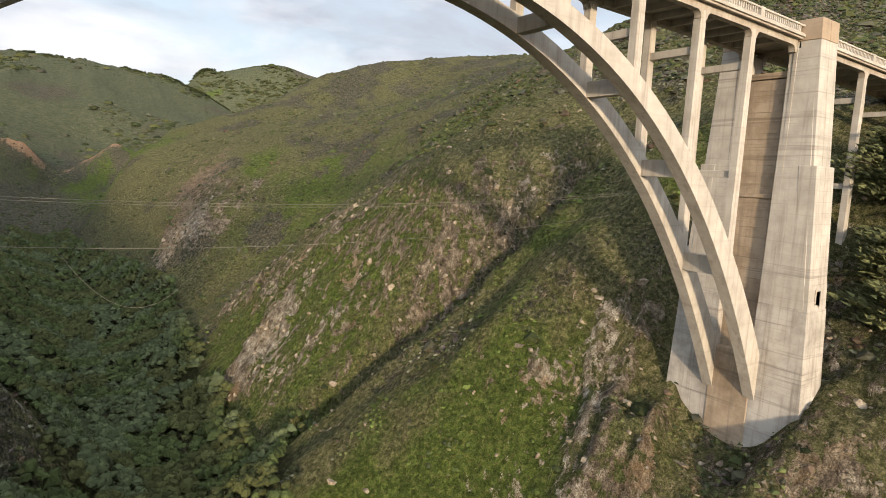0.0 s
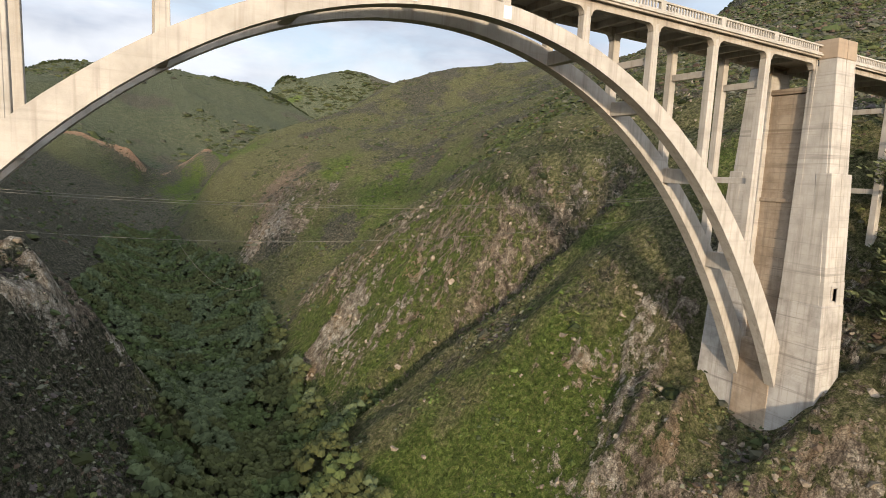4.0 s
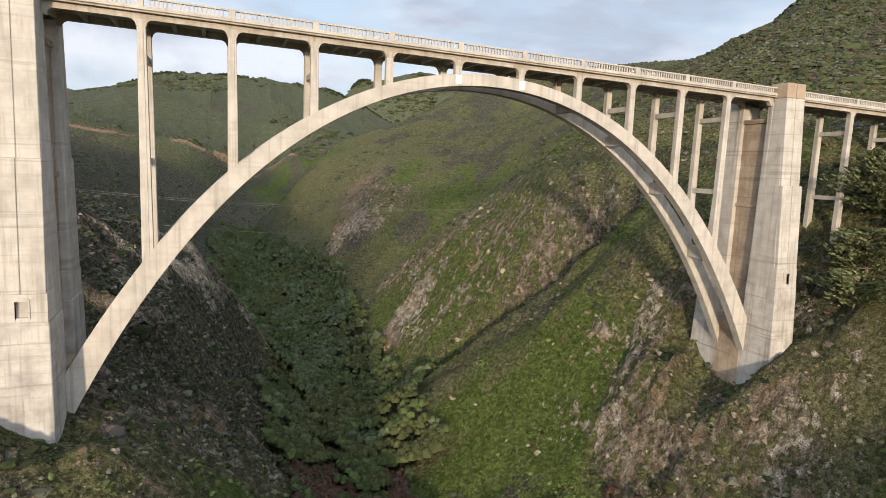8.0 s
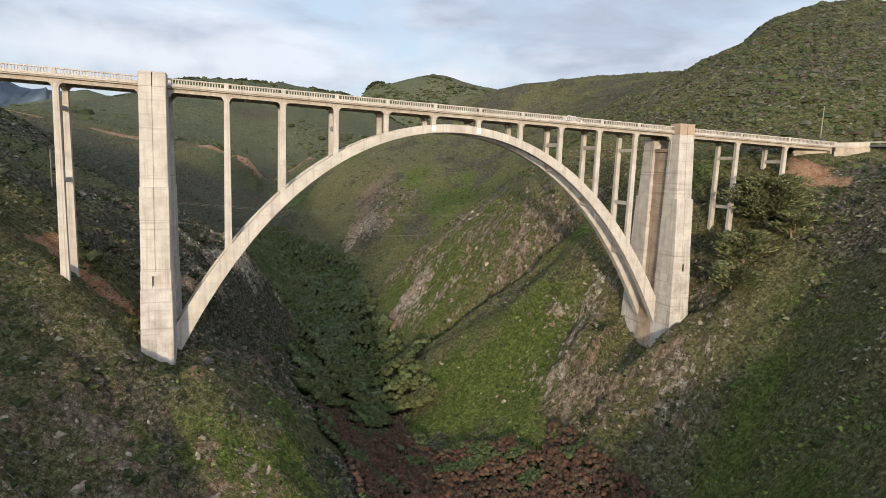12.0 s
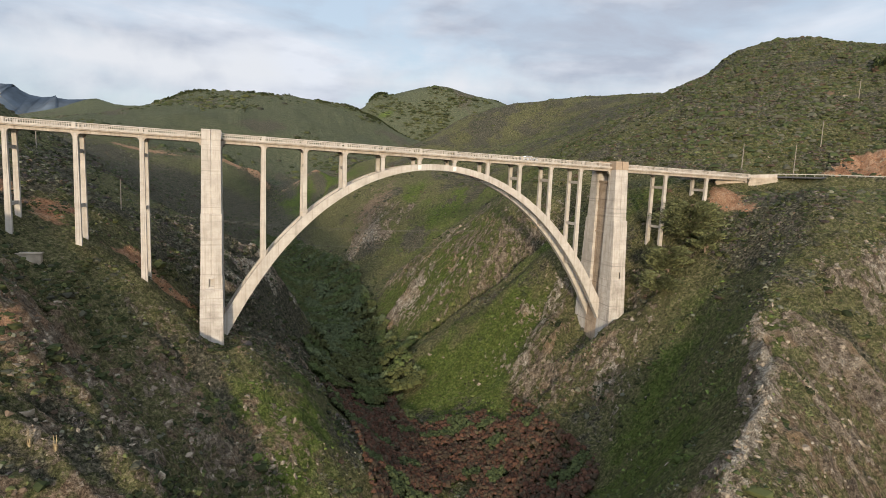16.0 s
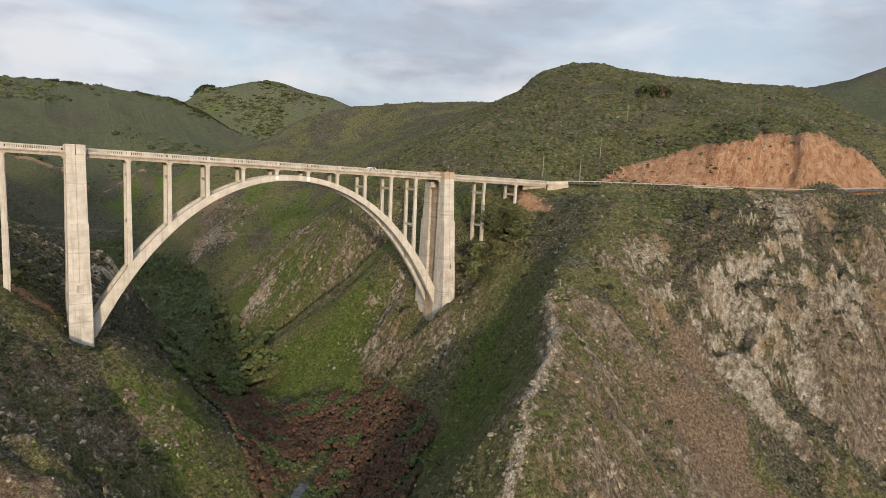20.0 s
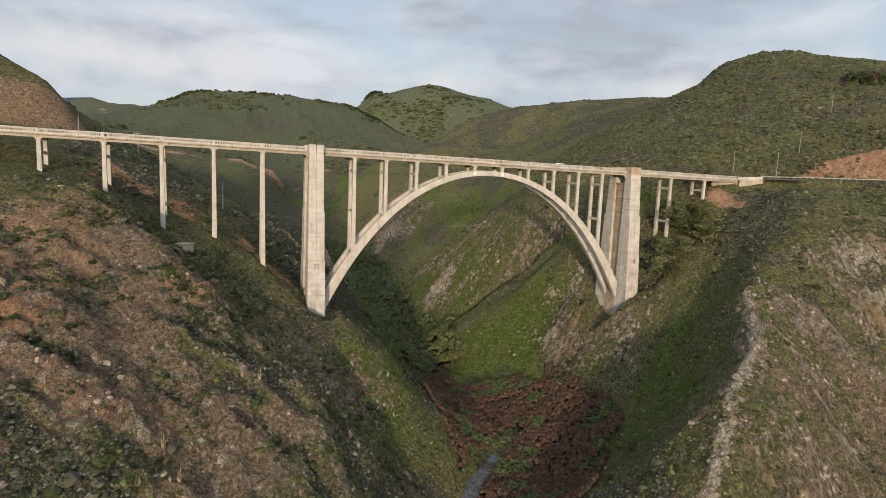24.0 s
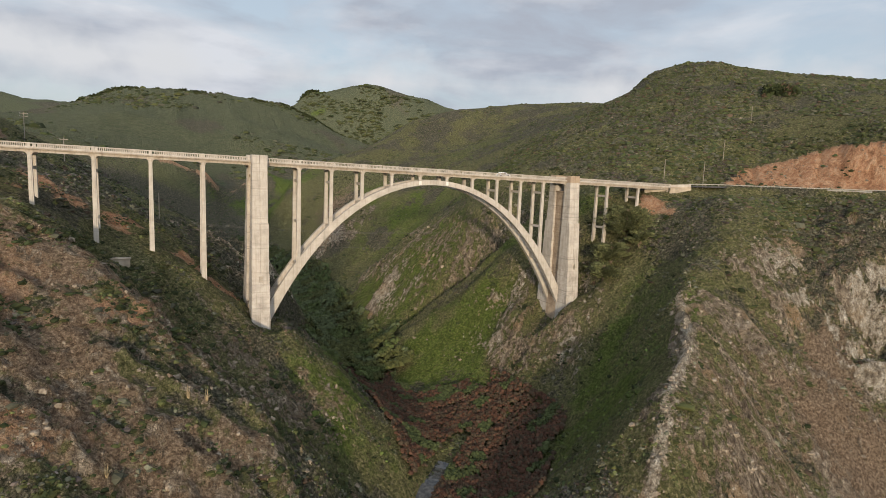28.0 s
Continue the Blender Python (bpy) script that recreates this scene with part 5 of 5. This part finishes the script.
def shrub_template(seed, leaves=20, core=True, tall=0.75):
    """A rough dark heart with leafy sprays standing out of it; radius about 1."""
    r = np.random.default_rng(seed)
    verts, tris = [], []
    if core:
        bm = bmesh.new()
        bmesh.ops.create_icosphere(bm, subdivisions=1, radius=0.72)
        bm.verts.ensure_lookup_table()
        for v in bm.verts:
            v.co *= r.uniform(0.65, 1.2)
            v.co.z = max(v.co.z * tall, -0.25)
        verts = [tuple(v.co) for v in bm.verts]
        tris = [tuple(v.index for v in f.verts) for f in bm.faces]
        bm.free()
    for _ in range(leaves):
        d = r.normal(size=3)
        d[2] = abs(d[2]) * 0.9 + 0.05
        d /= np.linalg.norm(d)
        c = d * r.uniform(0.45, 0.85) * (1, 1, tall)
        a = r.normal(size=3)
        a -= d * (a @ d) * 0.6
        a /= np.linalg.norm(a)
        s = r.uniform(0.16, 0.34)
        k = len(verts)
        verts += [tuple(c - a * s), tuple(c + a * s), tuple(c + d * s * r.uniform(0.6, 1.5))]
        tris.append((k, k + 1, k + 2))
    return np.array(verts), np.array(tris)


def cushion_template(seed, sides=5, tall=0.8):
    """A ragged low cushion of scrub, open below; radius about 1."""
    r = np.random.default_rng(seed)
    verts, tris = [(0, 0, tall * r.uniform(0.75, 1.1))], []
    for ring, (wide, high) in enumerate(((0.62, 0.72), (1.0, -0.2))):
        for i in range(sides):
            a = 2 * math.pi * (i + 0.5 * ring + r.uniform(-0.3, 0.3)) / sides
            w = wide * r.uniform(0.7, 1.25)
            verts.append((math.cos(a) * w, math.sin(a) * w, high * tall * (r.uniform(0.7, 1.25) if ring == 0 else 1)))
    for i in range(sides):
        j = (i + 1) % sides
        tris += [(0, 1 + i, 1 + j), (1 + i, 1 + sides + i, 1 + j), (1 + j, 1 + sides + i, 1 + sides + j)]
    return np.array(verts), np.array(tris)


def spray_template(seed, leaves=30):
    """A loose puff of twigs and leaves over a low cushion; radius about 1."""
    r = np.random.default_rng(seed)
    verts, tris = cushion_template(seed, 5, 0.6)
    verts, tris = [tuple(v) for v in verts * 0.85], [tuple(t) for t in tris]
    for _ in range(leaves):
        d = r.normal(size=3)
        d[2] = abs(d[2]) + 0.15
        d /= np.linalg.norm(d)
        c = d * r.uniform(0.45, 0.85) * (1, 1, 0.7)
        a = np.cross(d, r.normal(size=3))
        a /= np.linalg.norm(a)
        w = r.uniform(0.05, 0.10)
        k = len(verts)
        verts += [tuple(c - a * w), tuple(c + a * w), tuple(c + d * r.uniform(0.10, 0.24) + a * r.uniform(-0.12, 0.12))]
        tris.append((k, k + 1, k + 2))
    return np.array(verts), np.array(tris)


def billows(x, y, size, seed):
    """Rounded crowns side by side: 1 in the middle of each, 0 in the dips between."""
    cx, cy = np.floor(x / size), np.floor(y / size)
    best = np.full(x.shape, 1e9)
    for ix in (-1, 0, 1):
        for iy in (-1, 0, 1):
            px, py = cx + ix, cy + iy
            w = 0.75 + 0.5 * lattice(px, py, seed + 4)
            best = np.minimum(best, np.hypot((px + lattice(px, py, seed + 1)) * size - x, (py + lattice(px, py, seed + 2)) * size - y) / (size * w))
    return np.sqrt(np.clip(1 - best ** 2, 0, 1))


def stone_template(seed):
    r = np.random.default_rng(seed)
    bm = bmesh.new()
    bmesh.ops.create_icosphere(bm, subdivisions=1, radius=1.0)
    for v in bm.verts:
        v.co *= r.uniform(0.35, 1.3)
        v.co.x *= 1.4
        v.co.z *= 0.9
    bm.verts.ensure_lookup_table()
    out = np.array([tuple(v.co) for v in bm.verts]), np.array([tuple(v.index for v in f.verts) for f in bm.faces])
    bm.free()
    return out


def scatter(name, places, size, tint, templates, mat, label, category, flat=1.0):
    """Copies of templates at many places, joined into one mesh."""
    which = rng.integers(0, len(templates), len(places))
    turn = rng.uniform(0, 2 * math.pi, len(places))
    co, tri, col, base = [], [], [], 0
    for k, (v, f) in enumerate(templates):
        sel = np.where(which == k)[0]
        if not len(sel):
            continue
        c, s = np.cos(turn[sel])[:, None], np.sin(turn[sel])[:, None]
        w = size[sel][:, None]
        x = (v[:, 0] * c - v[:, 1] * s) * w
        y = (v[:, 0] * s + v[:, 1] * c) * w
        z = v[:, 2] * w * (flat if np.isscalar(flat) else flat[sel][:, None])
        p = np.stack([x, y, z], -1) + places[sel][:, None, :]
        co.append(p.reshape(-1, 3))
        tri.append((f[None] + (base + np.arange(len(sel)) * len(v))[:, None, None]).reshape(-1, 3))
        col.append(np.repeat(tint[sel], len(v), 0))
        base += len(sel) * len(v)
    co, tri, col = np.concatenate(co), np.concatenate(tri), np.concatenate(col)
    me = bpy.data.meshes.new(name)
    me.vertices.add(len(co))
    me.vertices.foreach_set("co", co.ravel())
    me.loops.add(tri.size)
    me.loops.foreach_set("vertex_index", tri.ravel())
    me.polygons.add(len(tri))
    me.polygons.foreach_set("loop_start", np.arange(0, tri.size, 3))
    me.polygons.foreach_set("loop_total", np.full(len(tri), 3))
    me.update()
    me.polygons.foreach_set("use_smooth", np.zeros(len(tri), bool))
    a = me.color_attributes.new("tint", "FLOAT_COLOR", "POINT")
    a.data.foreach_set("color", np.c_[col, np.ones(len(col))].astype(np.float32).ravel())
    me.materials.append(mat)
    return tagged(new(name, me), label, category, kind="stuff")


SHRUBS = [shrub_template(k, 11) for k in range(7)]
MOUNDS = [cushion_template(90 + k, 6, 0.9) for k in range(8)]
SMALL = [cushion_template(110 + k, 4) for k in range(9)]
BUSHES = [shrub_template(20 + k, 46, True, 0.85) for k in range(5)]
WILLOWS = [spray_template(70 + k) for k in range(8)]
TUFTS = [shrub_template(40 + k, 14, False, 0.5) for k in range(5)]
STONES = [stone_template(60 + k) for k in range(6)]
SHARDS = [stone_template(160 + k) for k in range(10)]

OLIVE, GREY, DARK, BROWN, FRESH = (np.array(c) for c in ((0.085, 0.092, 0.036), (0.118, 0.115, 0.080), (0.042, 0.052, 0.022), (0.125, 0.088, 0.062), (0.085, 0.112, 0.030)))


def pick(x, y):
    cov, gro = on_grid(COVER, x, y), on_grid(GROWTH, x, y)
    return on_grid(GZ, x, y), on_grid(SLOPE, x, y), cov[:, 0], np.maximum(cov[:, 1], 3.5 * cov[:, 3] * (x > 100)), cov[:, 2], gro[:, 0]


def shuffle(x0, x1, y0, y1, n):
    return rng.uniform(x0, x1, n), rng.uniform(y0, y1, n)


def tints(n, table, spread=0.3):
    cols = np.array([c for c, _ in table])
    odds = np.array([w for _, w in table], float)
    k = rng.choice(len(cols), n, p=odds / odds.sum())
    return cols[k] * rng.uniform(1 - spread, 1 + spread, (n, 1))


def clear_of_road(x, y):
    d, _ = side_of(x, y, CREASES["road_south"])
    return (d > 5.0) & ~((x > -125) & (x < 100) & (y > -1.5) & (y < 8.0) & (on_grid(GZ, x, y) > 68))


# low scrub over the near slopes: many small cushions, fewer larger bushes
MAUVE = np.array((0.120, 0.098, 0.088))
for name, tries, base, mean, kinds, label in (
        ("low_scrub", 230000, 0.30, (3.0, 0.075, 0.09), SMALL, "small grey and olive cushions of coastal scrub"),
        ("scrub", 60000, 0.16, (3.0, 0.20, 0.22), SHRUBS, "low olive and grey coastal scrub covering the slopes")):
    x, y = shuffle(-118, 195, -112, 140, tries)
    z, sl, rk, so, lu, he = pick(x, y)
    clump = fractal(x, y, 6, 3, 0.6, 81)
    odds = base + 0.42 * he + 1.0 * clump - 0.45 * rk - 0.28 * so - 0.9 * np.clip(so - 0.7, 0, 1) - 0.30 * lu - 0.25 * ((y > 14) & (x > 0) & (x < 70)) - 0.10 * ((x > 30) & (y < -48))
    keep = (rng.uniform(size=len(x)) < np.clip(odds, 0.0, 0.85)) & (z > 4) & clear_of_road(x, y)
    x, y, z, lu, he = x[keep], y[keep], z[keep], lu[keep], he[keep]
    size = rng.gamma(mean[0], mean[1], len(x)) + mean[2]
    grey = tints(len(x), [(GREY * 1.05, 4), (DARK, 3.5), (MAUVE, 2.2), (OLIVE * 0.95, 2), (BROWN * 0.9, 0.8)])
    fresh = tints(len(x), [(FRESH * 1.05, 4), (OLIVE, 3), (DARK * 1.1, 2)])
    olive = tints(len(x), [(OLIVE * 1.05, 4), (GREY, 2), (DARK, 3.5), (BROWN * 0.9, 1)])
    deep = 0.62 if kinds is SHRUBS else 1.0
    tint = deep * np.where((lu > 0.3)[:, None], fresh, np.where((he > 0.45)[:, None], grey, olive))
    scatter(name, np.c_[x, y, z - 0.1], size, tint, kinds, LEAF, label, "scrub", flat=rng.uniform(0.5, 0.95, len(x)))

# grassy and herb tufts on the green slopes
x, y = shuffle(-60, 100, -100, 125, 90000)
z, sl, rk, so, lu, he = pick(x, y)
keep = (rng.uniform(size=len(x)) < lu * 0.6) & (z > 6) & clear_of_road(x, y)
x, y, z = x[keep], y[keep], z[keep]
scatter("grass_tufts", np.c_[x, y, z - 0.05], rng.uniform(0.18, 0.42, len(x)), tints(len(x), [(FRESH * 0.9, 4), (FRESH * 1.1, 2), (OLIVE, 2.5)]), TUFTS, LEAF, "bright green grass and herb tufts on the hillside", "grass")

# dark bushes gathered in the hollows of the northern slope and along the southern cliff top
x, y = shuffle(-116, -40, -108, 4, 5200)
x2, y2 = shuffle(72, 190, -60, -6, 3000)
x, y = np.r_[x, x2], np.r_[y, y2]
z, sl, rk, so, lu, he = pick(x, y)
clump = fractal(x * 0.8 + y * 0.6, (y * 0.8 - x * 0.6) * 2.2, 13, 3, 0.6, 87)
keep = (rng.uniform(size=len(x)) < np.clip(2.6 * clump - 0.35 * rk - 0.3 * so, 0, 0.75)) & (z > 8) & clear_of_road(x, y)
x, y, z = x[keep], y[keep], z[keep]
scatter("hollow_bushes", np.c_[x, y, z - 0.15], rng.gamma(4.0, 0.17, len(x)) + 0.35, tints(len(x), [(DARK * 0.8, 5), (OLIVE * 0.6, 3), (GREY * 0.55, 1.5)], 0.15), SHRUBS, LEAF, "dark green bushes gathered in the slope's hollows", "bushes", flat=rng.uniform(0.6, 0.9, len(x)))

# larger scrub on the hills behind
x, y = shuffle(-260, 460, 100, 640, 46000)
x2, y2 = shuffle(95, 420, -60, 160, 46000)
x, y = np.r_[x, x2], np.r_[y, y2]
z, sl, rk, so, lu, he = pick(x, y)
clump = fractal(x, y, 22, 3, 0.6, 91)
keep = (rng.uniform(size=len(x)) < np.clip(0.30 + 0.42 * he + 1.3 * clump - 0.6 * so - 0.4 * lu, 0.03, 1)) & (z > 14) & clear_of_road(x, y)
x, y, z = x[keep], y[keep], z[keep]
scatter("hill_scrub", np.c_[x, y, z - 0.1], rng.gamma(3.5, 0.16, len(x)) + 0.24, tints(len(x), [(OLIVE * 0.62, 4), (GREY * 0.62, 3), (DARK * 1.0, 4), (BROWN * 0.55, 1)], 0.12), MOUNDS, LEAF, "grey-green chaparral scrub over the hills", "scrub", flat=rng.uniform(0.45, 0.8, len(x)))
x, y = shuffle(-700, 700, 560, 1250, 16000)
z = on_grid(GZ, x, y)
clump = fractal(x, y, 70, 3, 0.6, 95)
keep = rng.uniform(size=len(x)) < np.clip(0.02 + 1.6 * clump + (z > 165) * 0.35, 0, 1)
x, y, z = x[keep], y[keep], z[keep]
scatter("far_scrub", np.c_[x, y, z - 0.2], rng.gamma(3.0, 0.8, len(x)) + 0.8, tints(len(x), [(OLIVE * 0.6, 4), (GREY * 0.55, 2), (DARK * 0.8, 3)], 0.2), MOUNDS, LEAF, "dark scrub on the far hillsides", "scrub", flat=0.55)

# woods along the far crests, a stand on the southern hill and the knob before the peak
def stand(name, x, y, size, tint, label):
    scatter(name, np.c_[x, y, on_grid(GZ, x, y) + size * 0.25], size, tint, BUSHES, LEAF, label, "trees", flat=1.15)


t = rng.uniform(0, 1, 900)
crest = np.array(CREASES["hill_north"])[2:8]
k = t * (len(crest) - 1)
x = np.interp(k, range(len(crest)), crest[:, 0]) + rng.normal(0, 5, 900)
y = np.interp(k, range(len(crest)), crest[:, 1]) - rng.gamma(2.0, 14, 900)
keep = fractal(x, y, 60, 3, 0.5, 131) > -0.05
stand("crest_woods", x[keep], y[keep], rng.uniform(1.6, 4.0, keep.sum()), tints(keep.sum(), [(DARK * 0.7, 4), (OLIVE * 0.5, 1)], 0.2), "dark woods along the far crest")
x, y = 209 + rng.normal(0, 3.6, 46), 36 + rng.normal(0, 3.6, 46)
stand("hill_trees", x, y, rng.uniform(1.8, 4.0, 46), tints(46, [(DARK * 0.9, 3), (BROWN * 0.6, 1)], 0.2), "dark wind-bent stand of trees on the hillside")
x, y = 362 + rng.normal(0, 13, 60), 1684 + rng.normal(0, 8, 60)
stand("knob_trees", x, y, rng.uniform(5, 10, 60), tints(60, [(DARK * 0.7, 3)], 0.2), "clump of dark trees on a distant knob")
x, y = shuffle(200, 900, 1250, 1720, 9000)
keep = rng.uniform(size=9000) < np.clip(0.08 + 1.6 * fractal(x, y, 90, 3, 0.6, 97), 0, 1)
scatter("mountain_scrub", np.c_[x, y, on_grid(GZ, x, y) - 0.3][keep], rng.gamma(3.0, 1.2, keep.sum()) + 1.0, tints(keep.sum(), [(OLIVE * 0.6, 4), (DARK * 0.8, 2)], 0.2), MOUNDS, LEAF, "patchy scrub on the distant mountain", "scrub", flat=0.5)

# willow thicket along the creek: broad billows, rust red towards the sea
x, y = (np.r_[a, b] for a, b in zip(shuffle(-60, 44, 36, 330, 25000), shuffle(-50, 44, -62, 36, 22000)))
z, sl, rk, so, lu, he = pick(x, y)
away, _ = side_of(x, y, CREASES["creek"])
keep = (z < 16 + 3 * (x < -8) + 8 * (y > 110)) & (away > np.where(y < -16, 2.8, -1)) & (away < np.where(x < -8, 46, 30)) & ~((x < -20) & (y < 6)) & (lu < 0.4)
x, y, z = x[keep], y[keep], z[keep]
red = y + 30 * fractal(x, y, 14, 3, 0.5, 99) < 30
# rust-red twigs, darkened further: the valley floor's shade is put into the tints
RUST, RUSSET = np.array((0.076, 0.040, 0.027)), np.array((0.060, 0.044, 0.030))
crown = billows(x + fractal(x, y, 6, 2, 0.5, 155) * 4, y * 1.3, 8.0, 151)
kind = np.floor(lattice(np.floor(x / 8), np.floor(y / 6), 157) * 2.99)[:, None]
leafy = np.where(kind < 1, DARK * 1.5 + 0.012, np.where(kind < 2, OLIVE * 0.75, FRESH * 0.55 + 0.01))
rusty = np.where(lattice(np.floor(x / 5), np.floor(y / 4), 159)[:, None] < 0.72, tints(len(x), [(RUST, 3.5), (RUSSET, 3)], 0.15), DARK * 1.25)
for name, which, size, rise, tint, label in (
        ("willow_thicket", ~red, (5.0, 0.12, 0.50), 3.6, leafy, "dense dark green willow thicket filling the valley floor"),
        ("alder_thicket", red, (5.0, 0.07, 0.40), 1.8, rusty, "rust-red leafless thicket on the valley floor by the creek")):
    n = which.sum()
    scatter(name, np.c_[x, y, z + rise * crown][which], rng.gamma(size[0], size[1], n) + size[2], (tint * rng.uniform(0.8, 1.2, (len(x), 1)))[which], WILLOWS, LEAF, label, "thicket", flat=rng.uniform(0.9, 1.7, n))

# loose pale stones and outcrops
x, y = shuffle(-118, 195, -112, 250, 90000)
z, sl, rk, so, lu, he = pick(x, y)
keep = (rng.uniform(size=len(x)) < np.clip(0.008 + 0.42 * rk ** 1.7 + 0.07 * so, 0, 0.4)) & (z > 3) & clear_of_road(x, y)
x, y, z = x[keep], y[keep], z[keep]
size = np.minimum(rng.gamma(1.2, 0.15, len(x)) + 0.08, 0.8)
scatter("stones", np.c_[x, y, z - 0.25 * size], size, np.ones((len(x), 3)), STONES, PALE, "pale weathered stones and outcrops on the slopes", "rocks", flat=rng.uniform(0.5, 1.3, len(x)))

# pale outcrops breaking through the slopes
x, y = shuffle(-116, 190, -108, 150, 160000)
z, sl, rk, so, lu, he = pick(x, y)
vein = fractal(x * 0.55, y, 9, 4, 0.6, 141)
crest, along_crest = side_of(x, y, CREASES["spur"])
odds = np.clip(0.001 + 0.5 * np.clip(vein - 0.30, 0, 1) + 0.45 * rk ** 2 + 0.55 * np.exp(-(crest / 2.2) ** 2) * (along_crest > 0.3) - 0.5 * np.clip(so - 0.6, 0, 1), 0, 0.6) * np.clip((sl - 0.35) * 3, 0, 1)
keep = (rng.uniform(size=len(x)) < odds * 0.38) & (z > 5) & clear_of_road(x, y) & ~((x < 5) & (x > -45) & (y > 6))
x, y, z = x[keep], y[keep], z[keep]
size = np.minimum(rng.gamma(1.5, 0.13, len(x)) + 0.10, 0.7)
scatter("outcrops", np.c_[x, y, z - 0.25 * size], size, np.ones((len(x), 3)), SHARDS, OUTCROP, "pale cream rock outcrops breaking through the slopes", "rocks", flat=rng.uniform(0.7, 1.5, len(x)))

# tall straw-coloured clumps on the northern slope
STRAW = plain("dry_straw_leaves", (0.30, 0.235, 0.135), 0.9, 0, 0.35, 3.0)


def straw_clump(x, y, high, seed):
    r = random.Random(seed)
    z = float(on_grid(GZ, np.array([x]), np.array([y]))[0]) - 0.15
    clump = empty("straw_clump", "dry straw-coloured clump of upright blades on the slope", "plant", "straw clumps")
    bm = bmesh.new()
    for _ in range(46):
        a, lean, h = r.uniform(0, 2 * math.pi), r.uniform(0.15, 0.8), high * r.uniform(0.55, 1.0)
        out, side = Vector((math.cos(a), math.sin(a), 0)), Vector((-math.sin(a), math.cos(a), 0)) * 0.06
        root, mid = Vector((x, y, z)) + out * 0.15, Vector((x, y, z + h * 0.6)) + out * lean * h * 0.4
        tip = Vector((x, y, z + h * (1 - 0.3 * lean))) + out * lean * h
        q = [bm.verts.new(p) for p in (root - side, root + side, mid + side, mid - side, tip)]
        bm.faces.new(q[:4])
        bm.faces.new((q[3], q[2], q[4]))
    part("blades", bm, STRAW, clump)
    bm = bmesh.new()
    for k in range(3):
        a = r.uniform(0, 2 * math.pi)
        block(bm, x + 0.2 * math.cos(a) - 0.03, x + 0.2 * math.cos(a) + 0.03, y + 0.2 * math.sin(a) - 0.03, y + 0.2 * math.sin(a) + 0.03, z, z + high * r.uniform(1.1, 1.4))
    part("flower_stalks", bm, STRAW, clump)


for k, (x, y, high) in enumerate(((-72.5, -53.0, 1.9), (-69.4, -53.6, 1.7), (-84.5, -70.0, 1.8), (-82.0, -74.0, 2.0), (-52.0, -53.2, 1.6))):
    straw_clump(x, y, high, 300 + k)

# ---- railings ----
for y in (-0.42, 6.92):
    railing = new("railing")
    railing.parent = bridge
    railing["label"] = "pale concrete balustrade with square openings"
    for lo, hi, w in ((0.06, 0.26, 0.17), (0.92, 1.12, 0.19)):
        for xa, xb in ((END_N, -54.0), (-50.2, 50.4), (54.2, END_S)):
            bm = bmesh.new()
            solid(bm, [(xa, y - w, line_z(xa) + lo), (xb, y - w, line_z(xb) + lo), (xb, y + w, line_z(xb) + lo), (xa, y + w, line_z(xa) + lo)],
                  [(xa, y - w, line_z(xa) + hi), (xb, y - w, line_z(xb) + hi), (xb, y + w, line_z(xb) + hi), (xa, y + w, line_z(xa) + hi)])
            part("rail", bevelled(bm, 0.03), CONCRETE, railing)
    bm = bmesh.new()
    block(bm, -0.085, 0.085, -0.09, 0.09, 0.25, 0.93)
    me = bpy.data.meshes.new("baluster")
    bm.to_mesh(me)
    bm.free()
    me.materials.append(CONCRETE)
    bm = bmesh.new()
    block(bm, -0.36, 0.36, -0.23, 0.23, 0.0, 1.16)
    bevelled(bm, 0.04)
    post_me = bpy.data.meshes.new("rail_post")
    bm.to_mesh(post_me)
    bm.free()
    post_me.materials.append(CONCRETE)
    rest = bmesh.new()
    for xa, xb in zip(ENDS, ENDS[1:]):
        if xb - xa < 5:
            continue
        for x in (xa, xb) if xb == END_S or abs(xb - 50.4) < 0.1 or abs(xb + 54.0) < 0.1 else (xa,):
            if abs(abs(x) - 52.3) > 4:
                o = new("rail_post", post_me)
                o.parent, o.location = railing, (x, y, line_z(x))
        n = max(8, int((xb - xa - 1.2) / 0.42))
        for i in range(n):
            x = xa + 0.7 + (xb - xa - 1.4) * (i + 0.5) / n
            if y < 0 and -50 < x < 60:
                o = new("baluster", me)
                o.parent, o.location = railing, (x, y, line_z(x))
            else:
                block(rest, x - 0.085, x + 0.085, y - 0.09, y + 0.09, line_z(x) + 0.25, line_z(x) + 0.93)
    tagged(part("baluster_run", rest, CONCRETE, railing), kind="stuff")
